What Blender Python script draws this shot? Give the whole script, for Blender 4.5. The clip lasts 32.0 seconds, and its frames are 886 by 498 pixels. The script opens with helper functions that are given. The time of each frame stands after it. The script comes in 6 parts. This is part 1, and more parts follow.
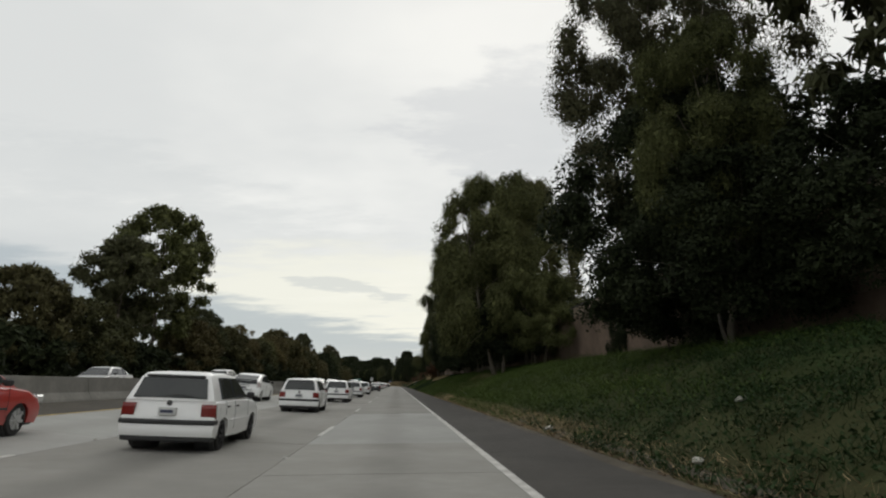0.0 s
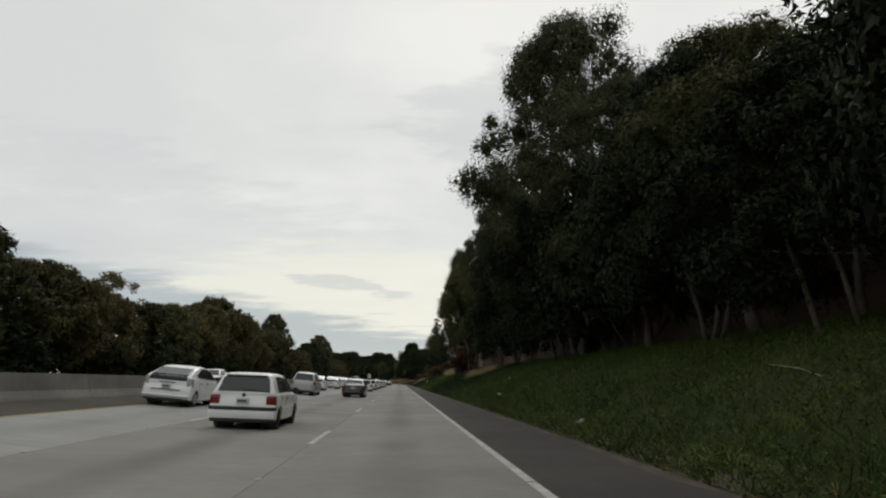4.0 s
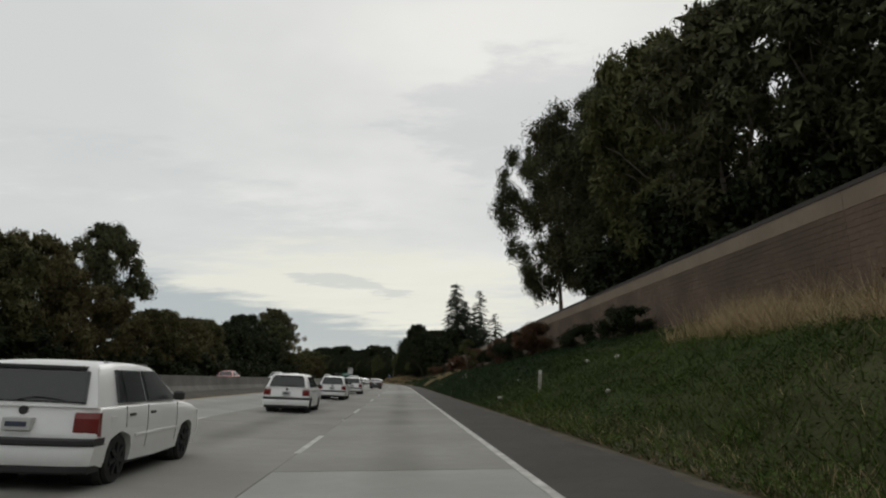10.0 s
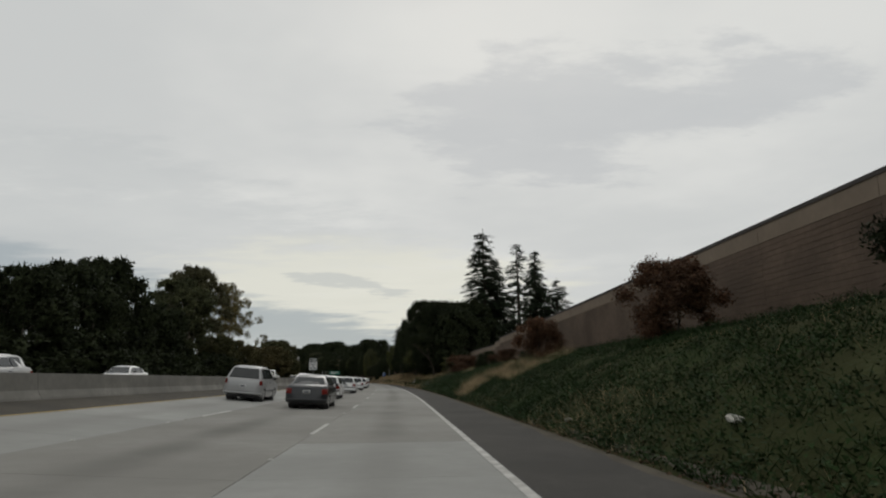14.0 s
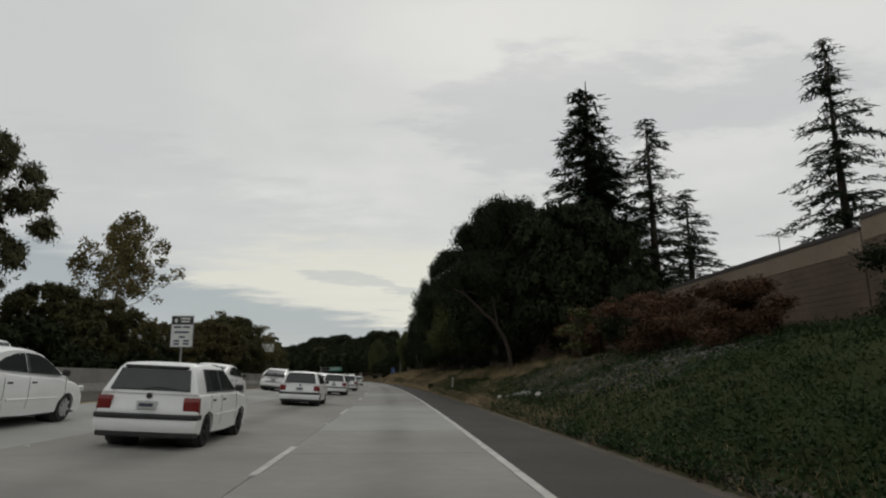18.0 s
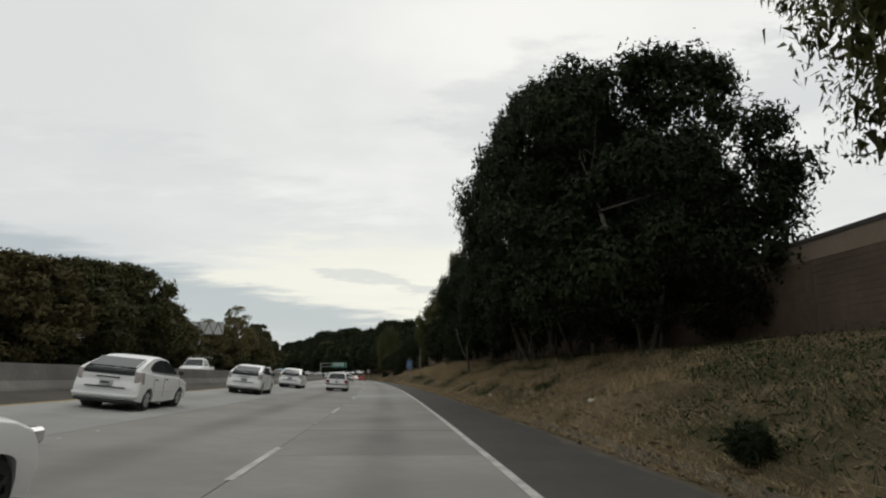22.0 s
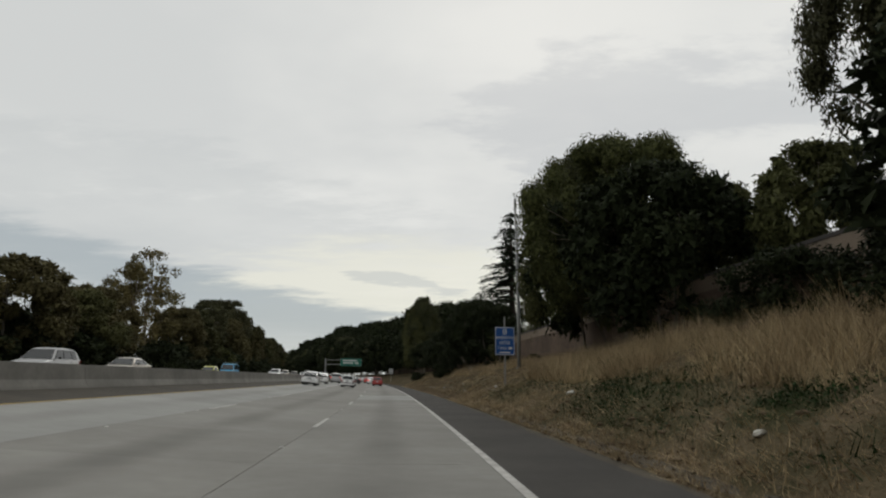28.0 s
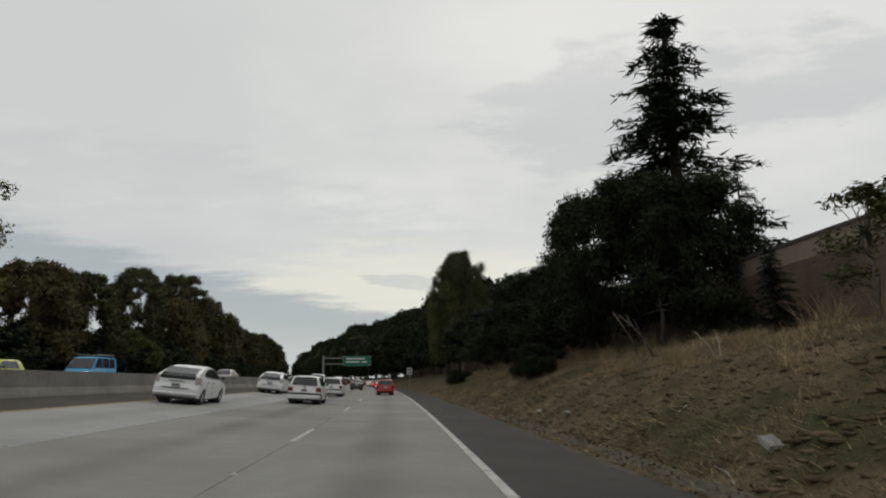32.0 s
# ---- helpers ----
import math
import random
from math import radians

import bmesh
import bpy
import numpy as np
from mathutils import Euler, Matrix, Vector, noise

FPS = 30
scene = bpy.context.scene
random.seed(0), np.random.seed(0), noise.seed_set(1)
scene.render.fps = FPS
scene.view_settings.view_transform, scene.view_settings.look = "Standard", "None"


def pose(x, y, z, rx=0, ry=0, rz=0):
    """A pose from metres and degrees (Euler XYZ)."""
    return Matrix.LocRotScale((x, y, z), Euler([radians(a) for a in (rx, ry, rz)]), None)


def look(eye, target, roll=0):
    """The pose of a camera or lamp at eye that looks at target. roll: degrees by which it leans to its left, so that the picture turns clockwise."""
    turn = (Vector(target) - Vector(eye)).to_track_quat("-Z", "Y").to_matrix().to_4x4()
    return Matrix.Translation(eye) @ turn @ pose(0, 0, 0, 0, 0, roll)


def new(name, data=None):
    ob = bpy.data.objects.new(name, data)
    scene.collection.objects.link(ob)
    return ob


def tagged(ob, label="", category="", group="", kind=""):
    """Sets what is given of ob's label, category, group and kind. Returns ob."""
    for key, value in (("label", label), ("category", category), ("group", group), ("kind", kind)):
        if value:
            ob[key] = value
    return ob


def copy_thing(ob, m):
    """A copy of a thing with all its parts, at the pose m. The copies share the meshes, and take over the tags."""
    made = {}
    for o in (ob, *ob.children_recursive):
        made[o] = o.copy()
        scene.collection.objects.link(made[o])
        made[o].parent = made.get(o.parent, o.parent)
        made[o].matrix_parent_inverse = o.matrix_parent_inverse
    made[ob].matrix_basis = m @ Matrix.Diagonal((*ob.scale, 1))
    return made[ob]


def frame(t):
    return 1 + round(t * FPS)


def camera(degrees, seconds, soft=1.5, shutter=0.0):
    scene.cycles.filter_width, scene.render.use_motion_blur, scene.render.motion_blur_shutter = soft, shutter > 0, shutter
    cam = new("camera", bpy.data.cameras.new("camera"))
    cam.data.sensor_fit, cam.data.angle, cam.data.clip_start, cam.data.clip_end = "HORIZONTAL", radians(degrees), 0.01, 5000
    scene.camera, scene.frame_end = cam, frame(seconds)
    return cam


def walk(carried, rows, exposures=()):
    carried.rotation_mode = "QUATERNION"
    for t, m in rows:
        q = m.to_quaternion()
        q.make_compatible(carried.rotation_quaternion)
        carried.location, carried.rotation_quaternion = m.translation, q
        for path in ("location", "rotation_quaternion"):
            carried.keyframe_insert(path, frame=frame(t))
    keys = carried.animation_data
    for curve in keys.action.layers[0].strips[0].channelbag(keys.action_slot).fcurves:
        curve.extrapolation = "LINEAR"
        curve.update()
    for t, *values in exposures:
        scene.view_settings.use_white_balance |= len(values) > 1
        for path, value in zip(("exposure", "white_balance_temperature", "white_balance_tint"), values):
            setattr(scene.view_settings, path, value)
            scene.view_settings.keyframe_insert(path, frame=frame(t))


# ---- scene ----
cam = camera(70.0, 32.0, soft=2.1)
PATH = [
    (0.0, pose(-1.566, -0.041, 1.300, 101.998, 0.779, -4.054)),
    (1.0, pose(-1.601, 14.370, 1.300, 101.930, 0.685, -4.069)),
    (2.0, pose(-1.485, 29.470, 1.300, 101.871, 0.598, -3.875)),
    (3.0, pose(-1.628, 45.153, 1.300, 101.881, 0.590, -3.758)),
    (4.0, pose(-1.653, 61.360, 1.300, 101.803, 0.709, -3.791)),
    (4.5, pose(-1.655, 69.648, 1.300, 101.746, 0.818, -3.892)),
    (5.5, pose(-1.659, 86.548, 1.300, 101.794, 1.021, -3.931)),
    (6.5, pose(-1.665, 103.848, 1.300, 101.864, 1.119, -3.957)),
    (7.0, pose(-1.668, 112.613, 1.300, 101.877, 1.124, -3.943)),
    (8.0, pose(-1.643, 130.352, 1.300, 101.729, 0.954, -4.070)),
    (9.0, pose(-1.703, 148.161, 1.300, 101.796, 0.782, -4.040)),
    (10.0, pose(-1.700, 165.859, 1.300, 101.675, 0.776, -3.806)),
    (11.0, pose(-1.617, 183.396, 1.300, 101.503, 0.994, -3.982)),
    (12.0, pose(-1.583, 200.745, 1.300, 101.480, 1.169, -4.040)),
    (13.0, pose(-1.436, 217.915, 1.300, 101.520, 1.174, -4.029)),
    (13.5, pose(-1.435, 226.432, 1.300, 101.551, 1.102, -4.067)),
    (14.5, pose(-1.434, 243.323, 1.300, 101.621, 0.930, -3.757)),
    (15.5, pose(-1.439, 260.038, 1.300, 101.684, 0.719, -3.471)),
    (16.0, pose(-1.453, 268.306, 1.300, 101.586, 0.606, -3.284)),
    (17.0, pose(-1.723, 284.640, 1.300, 101.560, 0.405, -3.109)),
    (18.0, pose(-2.016, 300.529, 1.300, 101.495, 0.285, -2.862)),
    (19.0, pose(-2.432, 315.917, 1.300, 101.287, 0.240, -2.717)),
    (20.0, pose(-2.749, 330.874, 1.300, 101.305, 0.226, -2.342)),
    (21.0, pose(-3.257, 345.409, 1.300, 101.308, 0.180, -1.924)),
    (22.0, pose(-3.917, 359.527, 1.300, 101.354, 0.044, -1.557)),
    (23.0, pose(-4.689, 373.297, 1.300, 101.361, -0.143, -1.135)),
    (24.0, pose(-5.481, 386.797, 1.300, 101.428, -0.279, -0.712)),
    (24.5, pose(-5.912, 393.459, 1.300, 101.466, -0.304, -0.548)),
    (25.5, pose(-6.823, 406.568, 1.300, 101.549, -0.330, -0.214)),
    (26.5, pose(-7.799, 419.405, 1.300, 101.612, -0.353, 0.113)),
    (27.0, pose(-8.308, 425.724, 1.300, 101.727, -0.375, 0.521)),
    (28.0, pose(-9.278, 438.123, 1.300, 101.585, -0.452, 0.974)),
    (29.0, pose(-10.263, 450.189, 1.300, 101.628, -0.422, 1.155)),
    (30.0, pose(-11.398, 461.875, 1.300, 101.774, -0.275, 1.476)),
    (31.0, pose(-12.462, 473.321, 1.300, 101.792, 0.009, 2.162)),
    (32.0, pose(-13.686, 484.632, 1.300, 101.797, 0.269, 2.687)),
]
EXPOSURES = [(0.0, 0.18), (1.0, 0.10), (2.0, 0.05), (4.0, 0.10), (7.0, 0.12), (9.0, 0.08), (10.0, 0.02), (12.0, -0.06), (13.0, -0.10), (16.0, -0.18), (17.0, -0.20), (18.0, -0.12),
             (19.0, -0.02), (20.0, 0.12), (21.0, 0.18), (23.0, 0.2), (24.0, 0.18), (27.0, 0.05), (28.0, 0.0), (30.0, 0.0), (32.0, -0.05)]
walk(cam, PATH, EXPOSURES)

# ---------------------------------------------------------------- world, light
world = bpy.data.worlds.new("overcast_sky")
scene.world = world
world.use_nodes = True
wn, wl = world.node_tree.nodes, world.node_tree.links
wn.clear()


def wmath(op, a, b=None, clamp=False):
    nd = wn.new("ShaderNodeMath")
    nd.operation, nd.use_clamp = op, clamp
    for i, v in enumerate((a, b)):
        if v is None:
            continue
        if isinstance(v, (int, float)):
            nd.inputs[i].default_value = v
        else:
            wl.new(v, nd.inputs[i])
    return nd.outputs[0]


def wmix(fac, a, b):
    nd = wn.new("ShaderNodeMix")
    nd.data_type = "RGBA"
    for sock, v in ((nd.inputs[0], fac), (nd.inputs[6], a), (nd.inputs[7], b)):
        if isinstance(v, tuple):
            sock.default_value = (*v, 1)
        elif isinstance(v, (int, float)):
            sock.default_value = v
        else:
            wl.new(v, sock)
    return nd.outputs[2]


def wramp(x, lo, hi):
    nd = wn.new("ShaderNodeMapRange")
    nd.interpolation_type = "SMOOTHSTEP"
    wl.new(x, nd.inputs[0])
    nd.inputs[1].default_value, nd.inputs[2].default_value = lo, hi
    return nd.outputs[0]


tc = wn.new("ShaderNodeTexCoord")
sep = wn.new("ShaderNodeSeparateXYZ")
wl.new(tc.outputs["Generated"], sep.inputs[0])
up = wmath("MAXIMUM", sep.outputs[2], 0.0)
dome = wmath("ADD", up, 0.09)
flat = wn.new("ShaderNodeCombineXYZ")
wl.new(wmath("DIVIDE", sep.outputs[0], dome), flat.inputs[0])
wl.new(wmath("DIVIDE", sep.outputs[1], dome), flat.inputs[1])


def wnoise(scale, detail, rough, offset, stretch=(1, 1, 1)):
    mp = wn.new("ShaderNodeMapping")
    mp.inputs["Location"].default_value = offset
    mp.inputs["Scale"].default_value = stretch
    wl.new(flat.outputs[0], mp.inputs[0])
    nz = wn.new("ShaderNodeTexNoise")
    nz.inputs["Scale"].default_value = scale
    nz.inputs["Detail"].default_value = detail
    nz.inputs["Roughness"].default_value = rough
    wl.new(mp.outputs[0], nz.inputs["Vector"])
    return nz.outputs["Fac"]


sky = wn.new("ShaderNodeTexSky")
sky.sky_type, sky.sun_disc = "NISHITA", False
sky.sun_elevation, sky.sun_rotation = radians(38), radians(8)
nishita = wn.new("ShaderNodeVectorMath")
nishita.operation = "SCALE"
nishita.inputs[3].default_value = 0.06
wl.new(sky.outputs[0], nishita.inputs[0])
azim = wmath("ARCTAN2", sep.outputs[0], sep.outputs[1])
big = wnoise(0.55, 5, 0.55, (3.1, 1.4, 0))
streak = wnoise(0.8, 7, 0.6, (0.7, 5.2, 0), (0.6, 1.0, 1))
cover = wmix(wramp(big, 0.36, 0.66), (0.66, 0.675, 0.685), (0.80, 0.805, 0.80))
cover = wmix(wmath("MULTIPLY", wramp(streak, 0.50, 0.72), 0.30), cover, (0.56, 0.585, 0.61))
fine = wnoise(2.6, 9, 0.64, (2.2, 0.4, 0), (0.55, 1.0, 1))
wob = wmath("SUBTRACT", fine, 0.5)


def cloud(az0, el0, half_az, half_el, slant=0.0, wobble=1.2):
    """Soft-edged cloud about a direction: 1 inside, 0 outside, its rim broken by noise."""
    da = wmath("SUBTRACT", azim, az0)
    de = wmath("SUBTRACT", wmath("SUBTRACT", up, el0), wmath("MULTIPLY", da, slant))
    q = wmath("ADD", wmath("POWER", wmath("ABSOLUTE", wmath("DIVIDE", da, half_az)), 2.0), wmath("POWER", wmath("ABSOLUTE", wmath("DIVIDE", de, half_el)), 2.0))
    q = wmath("ADD", q, wmath("MULTIPLY", wob, 3.0 * wobble))
    return wmath("SUBTRACT", 1.0, wramp(q, 0.25, 1.3))


# broad grey veil in the west
cover = wmix(wmath("MULTIPLY", cloud(-0.46, 0.215, 0.52, 0.12, -0.10, 1.6), 0.42), cover, (0.54, 0.565, 0.585))
# cream break low over the road, slate bank beneath it that climbs to the west
cream = cloud(-0.07, 0.125, 0.34, 0.095, 0.0, 1.0)
cover = wmix(wmath("MULTIPLY", cream, 0.75), cover, (0.84, 0.83, 0.74))
edge = wmath("SUBTRACT", 0.080, wmath("MULTIPLY", azim, 0.20))
edge = wmath("ADD", edge, wmath("MULTIPLY", wob, 0.10))
depth = wmath("SUBTRACT", edge, up)
slate = wmath("MULTIPLY", wramp(depth, -0.012, 0.020), wmath("SUBTRACT", 1.0, wmath("MULTIPLY", wramp(depth, 0.03, 0.13), 0.45)))
cover = wmix(wmath("MULTIPLY", slate, 0.85), cover, (0.40, 0.45, 0.49))
cover = wmix(wmath("MULTIPLY", cloud(-0.075, 0.147, 0.085, 0.012, -0.16, 3.4), 0.5), cover, (0.50, 0.53, 0.55))
cover = wmix(wmath("MULTIPLY", cloud(0.30, 0.385, 0.34, 0.09, 0.0, 2.6), 0.5), cover, (0.53, 0.55, 0.585))
hazy = wmath("SUBTRACT", 1.0, wramp(up, 0.0, 0.07))
cover = wmix(wmath("MULTIPLY", hazy, 0.6), cover, (0.60, 0.63, 0.62))
warm = wn.new("ShaderNodeMix")
warm.data_type, warm.blend_type = "RGBA", "MULTIPLY"
warm.inputs[0].default_value = 1.0
wl.new(cover, warm.inputs[6])
warm.inputs[7].default_value = (1.005, 1.0, 0.965, 1)
sky_mix = wmix(0.93, nishita.outputs[0], warm.outputs[2])
bg = wn.new("ShaderNodeBackground")
wl.new(sky_mix, bg.inputs[0])
bg.inputs[1].default_value = 1.0
wout = wn.new("ShaderNodeOutputWorld")
wl.new(bg.outputs[0], wout.inputs[0])

sun_data = bpy.data.lights.new("sun", "SUN")
sun_data.energy, sun_data.angle, sun_data.color = 0.5, radians(25), (1.0, 0.97, 0.92)
sun = new("sun", sun_data)
sun.matrix_world = look((0, 0, 80), (-8, -60, 33))

# ---------------------------------------------------------------- materials


def material(name, base, rough=0.8, metal=0.0, vary=None, scale=1.0, amount=0.5, bump=0.0, bump_scale=20.0,
             island=0.0, per_object=0.0, detail=6, spec=0.4, attr="", second=None, coat=0.0, streak=None):
    """Principled surface: base colour mixed with `vary` by two scales of noise, with relief; attr names a vertex attribute
    that blends towards `second`."""
    m = bpy.data.materials.new(name)
    m.use_nodes = True
    nt = m.node_tree
    nd, ln = nt.nodes, nt.links
    bs = nd["Principled BSDF"]
    bs.inputs["Roughness"].default_value = rough
    bs.inputs["Metallic"].default_value = metal
    bs.inputs["Specular IOR Level"].default_value = spec
    bs.inputs["Coat Weight"].default_value = coat
    geo = nd.new("ShaderNodeNewGeometry")
    vec = geo.outputs["Position"]

    def mix(fac, a, b, blend="MIX"):
        x = nd.new("ShaderNodeMix")
        x.data_type, x.blend_type = "RGBA", blend
        for sock, v in ((x.inputs[0], fac), (x.inputs[6], a), (x.inputs[7], b)):
            if isinstance(v, tuple):
                sock.default_value = (*v, 1)
            elif isinstance(v, (int, float)):
                sock.default_value = v
            else:
                ln.new(v, sock)
        return x.outputs[2]

    def tex(s, det=detail):
        t = nd.new("ShaderNodeTexNoise")
        t.inputs["Scale"].default_value, t.inputs["Detail"].default_value = s, det
        ln.new(vec, t.inputs["Vector"])
        return t.outputs["Fac"]

    def ramp(x, lo, hi):
        r = nd.new("ShaderNodeMapRange")
        ln.new(x, r.inputs[0])
        r.inputs[1].default_value, r.inputs[2].default_value = lo, hi
        return r.outputs[0]

    def scaled(x, k):
        r = nd.new("ShaderNodeMath")
        r.operation = "MULTIPLY"
        ln.new(x, r.inputs[0])
        r.inputs[1].default_value = k
        return r.outputs[0]

    col = base
    if attr:
        at = nd.new("ShaderNodeAttribute")
        at.attribute_name = attr
        col = mix(at.outputs["Fac"], base, second)
    if vary:
        col = mix(scaled(ramp(tex(scale), 0.35, 0.65), amount), col, vary)
        col = mix(scaled(ramp(tex(scale * 9.0), 0.3, 0.7), amount * 0.6), col, vary)
    if streak:
        ob = nd.new("ShaderNodeTexCoord")
        sx = nd.new("ShaderNodeSeparateXYZ")
        ln.new(ob.outputs["Object"], sx.inputs[0])
        ab = nd.new("ShaderNodeMath")
        ab.operation = "ABSOLUTE"
        ln.new(sx.outputs[0], ab.inputs[0])
        mid = nd.new("ShaderNodeMapRange")
        mid.interpolation_type = "SMOOTHSTEP"
        ln.new(ab.outputs[0], mid.inputs[0])
        for i, q in enumerate((0.05, 0.75, 1.0, 0.0)):
            mid.inputs[i + 1].default_value = q
        k = nd.new("ShaderNodeMath")
        k.operation = "MULTIPLY"
        ln.new(mid.outputs[0], k.inputs[0])
        ln.new(scaled(ramp(tex(0.25), 0.2, 0.75), 0.75), k.inputs[1])
        col = mix(k.outputs[0], col, streak)
    if island or per_object:
        if island:
            rnd = geo.outputs["Random Per Island"]
            k = island
        else:
            oi = nd.new("ShaderNodeObjectInfo")
            rnd = oi.outputs["Random"]
            k = per_object
        r = nd.new("ShaderNodeMapRange")
        ln.new(rnd, r.inputs[0])
        r.inputs[3].default_value, r.inputs[4].default_value = 1 - k, 1 + k
        hs = nd.new("ShaderNodeHueSaturation")
        ln.new(r.outputs[0], hs.inputs["Value"])
        if isinstance(col, tuple):
            hs.inputs["Color"].default_value = (*col, 1)
        else:
            ln.new(col, hs.inputs["Color"])
        col = hs.outputs[0]
    if isinstance(col, tuple):
        bs.inputs["Base Color"].default_value = (*col, 1)
    else:
        ln.new(col, bs.inputs["Base Color"])
    if bump:
        bp = nd.new("ShaderNodeBump")
        bp.inputs["Strength"].default_value = bump
        bp.inputs["Distance"].default_value = 0.05
        ln.new(tex(bump_scale), bp.inputs["Height"])
        ln.new(bp.outputs[0], bs.inputs["Normal"])
    return m


def leaf_material(name, base, vary, island=0.45, tint=None):
    """Dull leaves; tint is a second hue towards which single trees lean."""
    m = material(name, base, 0.75, vary=vary, scale=0.35, amount=0.8, island=island, detail=3, spec=0.08)
    if tint:
        nd, ln = m.node_tree.nodes, m.node_tree.links
        bs = nd["Principled BSDF"]
        old = bs.inputs["Base Color"].links[0].from_socket
        oi = nd.new("ShaderNodeObjectInfo")
        r = nd.new("ShaderNodeMapRange")
        ln.new(oi.outputs["Random"], r.inputs[0])
        r.inputs[1].default_value, r.inputs[2].default_value, r.inputs[4].default_value = 0.25, 1.0, 0.6
        x = nd.new("ShaderNodeMix")
        x.data_type = "RGBA"
        ln.new(r.outputs[0], x.inputs[0])
        ln.new(old, x.inputs[6])
        x.inputs[7].default_value = (*tint, 1)
        ln.new(x.outputs[2], bs.inputs["Base Color"])
    return m


M = {}
M["concrete"] = material("lane_concrete", (0.298, 0.291, 0.268), 0.9, vary=(0.214, 0.208, 0.191), scale=0.35, amount=0.75, bump=0.12, bump_scale=60, per_object=0.07, spec=0.2, streak=(0.145, 0.14, 0.128))
M["concrete_dark"] = material("worn_concrete", (0.286, 0.279, 0.256), 0.9, vary=(0.207, 0.2, 0.184), scale=0.3, amount=0.75, bump=0.12, bump_scale=60, per_object=0.06, spec=0.2, streak=(0.125, 0.12, 0.11))
M["concrete_light"] = material("pale_concrete", (0.345, 0.345, 0.328), 0.9, vary=(0.258, 0.258, 0.243), scale=0.3, amount=0.7, bump=0.1, bump_scale=60, per_object=0.05, spec=0.2, streak=(0.22, 0.215, 0.20))
M["joint"] = material("joint_filler", (0.07, 0.068, 0.06), 0.95, vary=(0.04, 0.04, 0.04), scale=3)
M["asphalt"] = material("shoulder_asphalt", (0.076, 0.071, 0.064), 0.92, vary=(0.050, 0.047, 0.043), scale=0.5, amount=0.8, bump=0.3, bump_scale=90, spec=0.2)
M["asphalt_brown"] = material("dusty_asphalt", (0.085, 0.075, 0.06), 0.92, vary=(0.055, 0.05, 0.043), scale=0.6, amount=0.8, bump=0.3, bump_scale=90, spec=0.2)
M["paint"] = material("lane_paint", (0.62, 0.61, 0.58), 0.8, vary=(0.28, 0.27, 0.25), scale=2.5, amount=0.75, bump=0.1)
M["yellow_paint"] = material("yellow_paint", (0.45, 0.30, 0.06), 0.8, vary=(0.2, 0.16, 0.08), scale=2.5, amount=0.7)
M["barrier"] = material("barrier_concrete", (0.245, 0.236, 0.213), 0.9, vary=(0.135, 0.13, 0.117), scale=0.6, amount=0.75, bump=0.15, bump_scale=25, spec=0.2)
M["wall"] = material("sound_wall_block", (0.188, 0.136, 0.102), 0.95, vary=(0.105, 0.079, 0.062), scale=0.4, amount=0.9, bump=0.5, bump_scale=14, per_object=0.05, spec=0.15)
M["wall_band"] = material("sound_wall_band", (0.280, 0.225, 0.172), 0.95, vary=(0.2, 0.157, 0.122), scale=0.5, amount=0.7, bump=0.2, bump_scale=14, spec=0.15)
M["cap"] = material("wall_cap", (0.07, 0.06, 0.055), 0.9, vary=(0.05, 0.045, 0.04), scale=2)
M["soil"] = material("bank_soil", (0.030, 0.048, 0.017), 0.98, vary=(0.036, 0.038, 0.017), scale=0.9, amount=0.75, bump=1.0, bump_scale=7, attr="dry", second=(0.190, 0.140, 0.093), spec=0.02)
M["ground"] = material("far_ground", (0.075, 0.075, 0.045), 0.97, vary=(0.05, 0.045, 0.03), scale=0.1, amount=0.8, spec=0.1)
M["grass"] = leaf_material("green_weeds", (0.030, 0.054, 0.018), (0.017, 0.032, 0.011), 0.3)
M["lush"] = leaf_material("lush_grass", (0.084, 0.118, 0.028), (0.040, 0.064, 0.015), 0.35)
M["straw"] = leaf_material("dry_grass", (0.50, 0.39, 0.235), (0.27, 0.20, 0.115))
M["gravel"] = material("grey_rubble", (0.125, 0.118, 0.11), 0.95, vary=(0.065, 0.06, 0.057), scale=1, island=0.4, spec=0.1)
M["paver"] = material("broken_paver", (0.36, 0.35, 0.32), 0.9, vary=(0.22, 0.21, 0.19), scale=5, per_object=0.15, bump=0.3, bump_scale=30)
M["litter"] = material("pale_litter", (0.6, 0.58, 0.52), 0.8, vary=(0.35, 0.33, 0.29), scale=6, per_object=0.2)
M["scraps"] = leaf_material("dead_leaf_scraps", (0.16, 0.11, 0.07), (0.07, 0.05, 0.034))
M["clod"] = material("earth_clods", (0.190, 0.140, 0.093), 0.98, vary=(0.07, 0.053, 0.035), scale=3, amount=0.8, island=0.2, spec=0.02)
M["bark_grey"] = material("grey_bark", (0.20, 0.18, 0.15), 0.95, vary=(0.08, 0.07, 0.058), scale=1.2, amount=0.8, bump=0.5, bump_scale=15, spec=0.05)
M["bark"] = material("pale_bark", (0.22, 0.19, 0.15), 0.95, vary=(0.09, 0.075, 0.06), scale=0.8, amount=0.8, bump=0.4, bump_scale=12, spec=0.1)
M["bark_dark"] = material("dark_bark", (0.075, 0.06, 0.048), 0.95, vary=(0.04, 0.033, 0.028), scale=1.2, amount=0.8, bump=0.5, bump_scale=15, spec=0.1)
M["leaf_euc"] = leaf_material("eucalyptus_leaves", (0.078, 0.082, 0.039), (0.041, 0.047, 0.023), tint=(0.078, 0.068, 0.038))
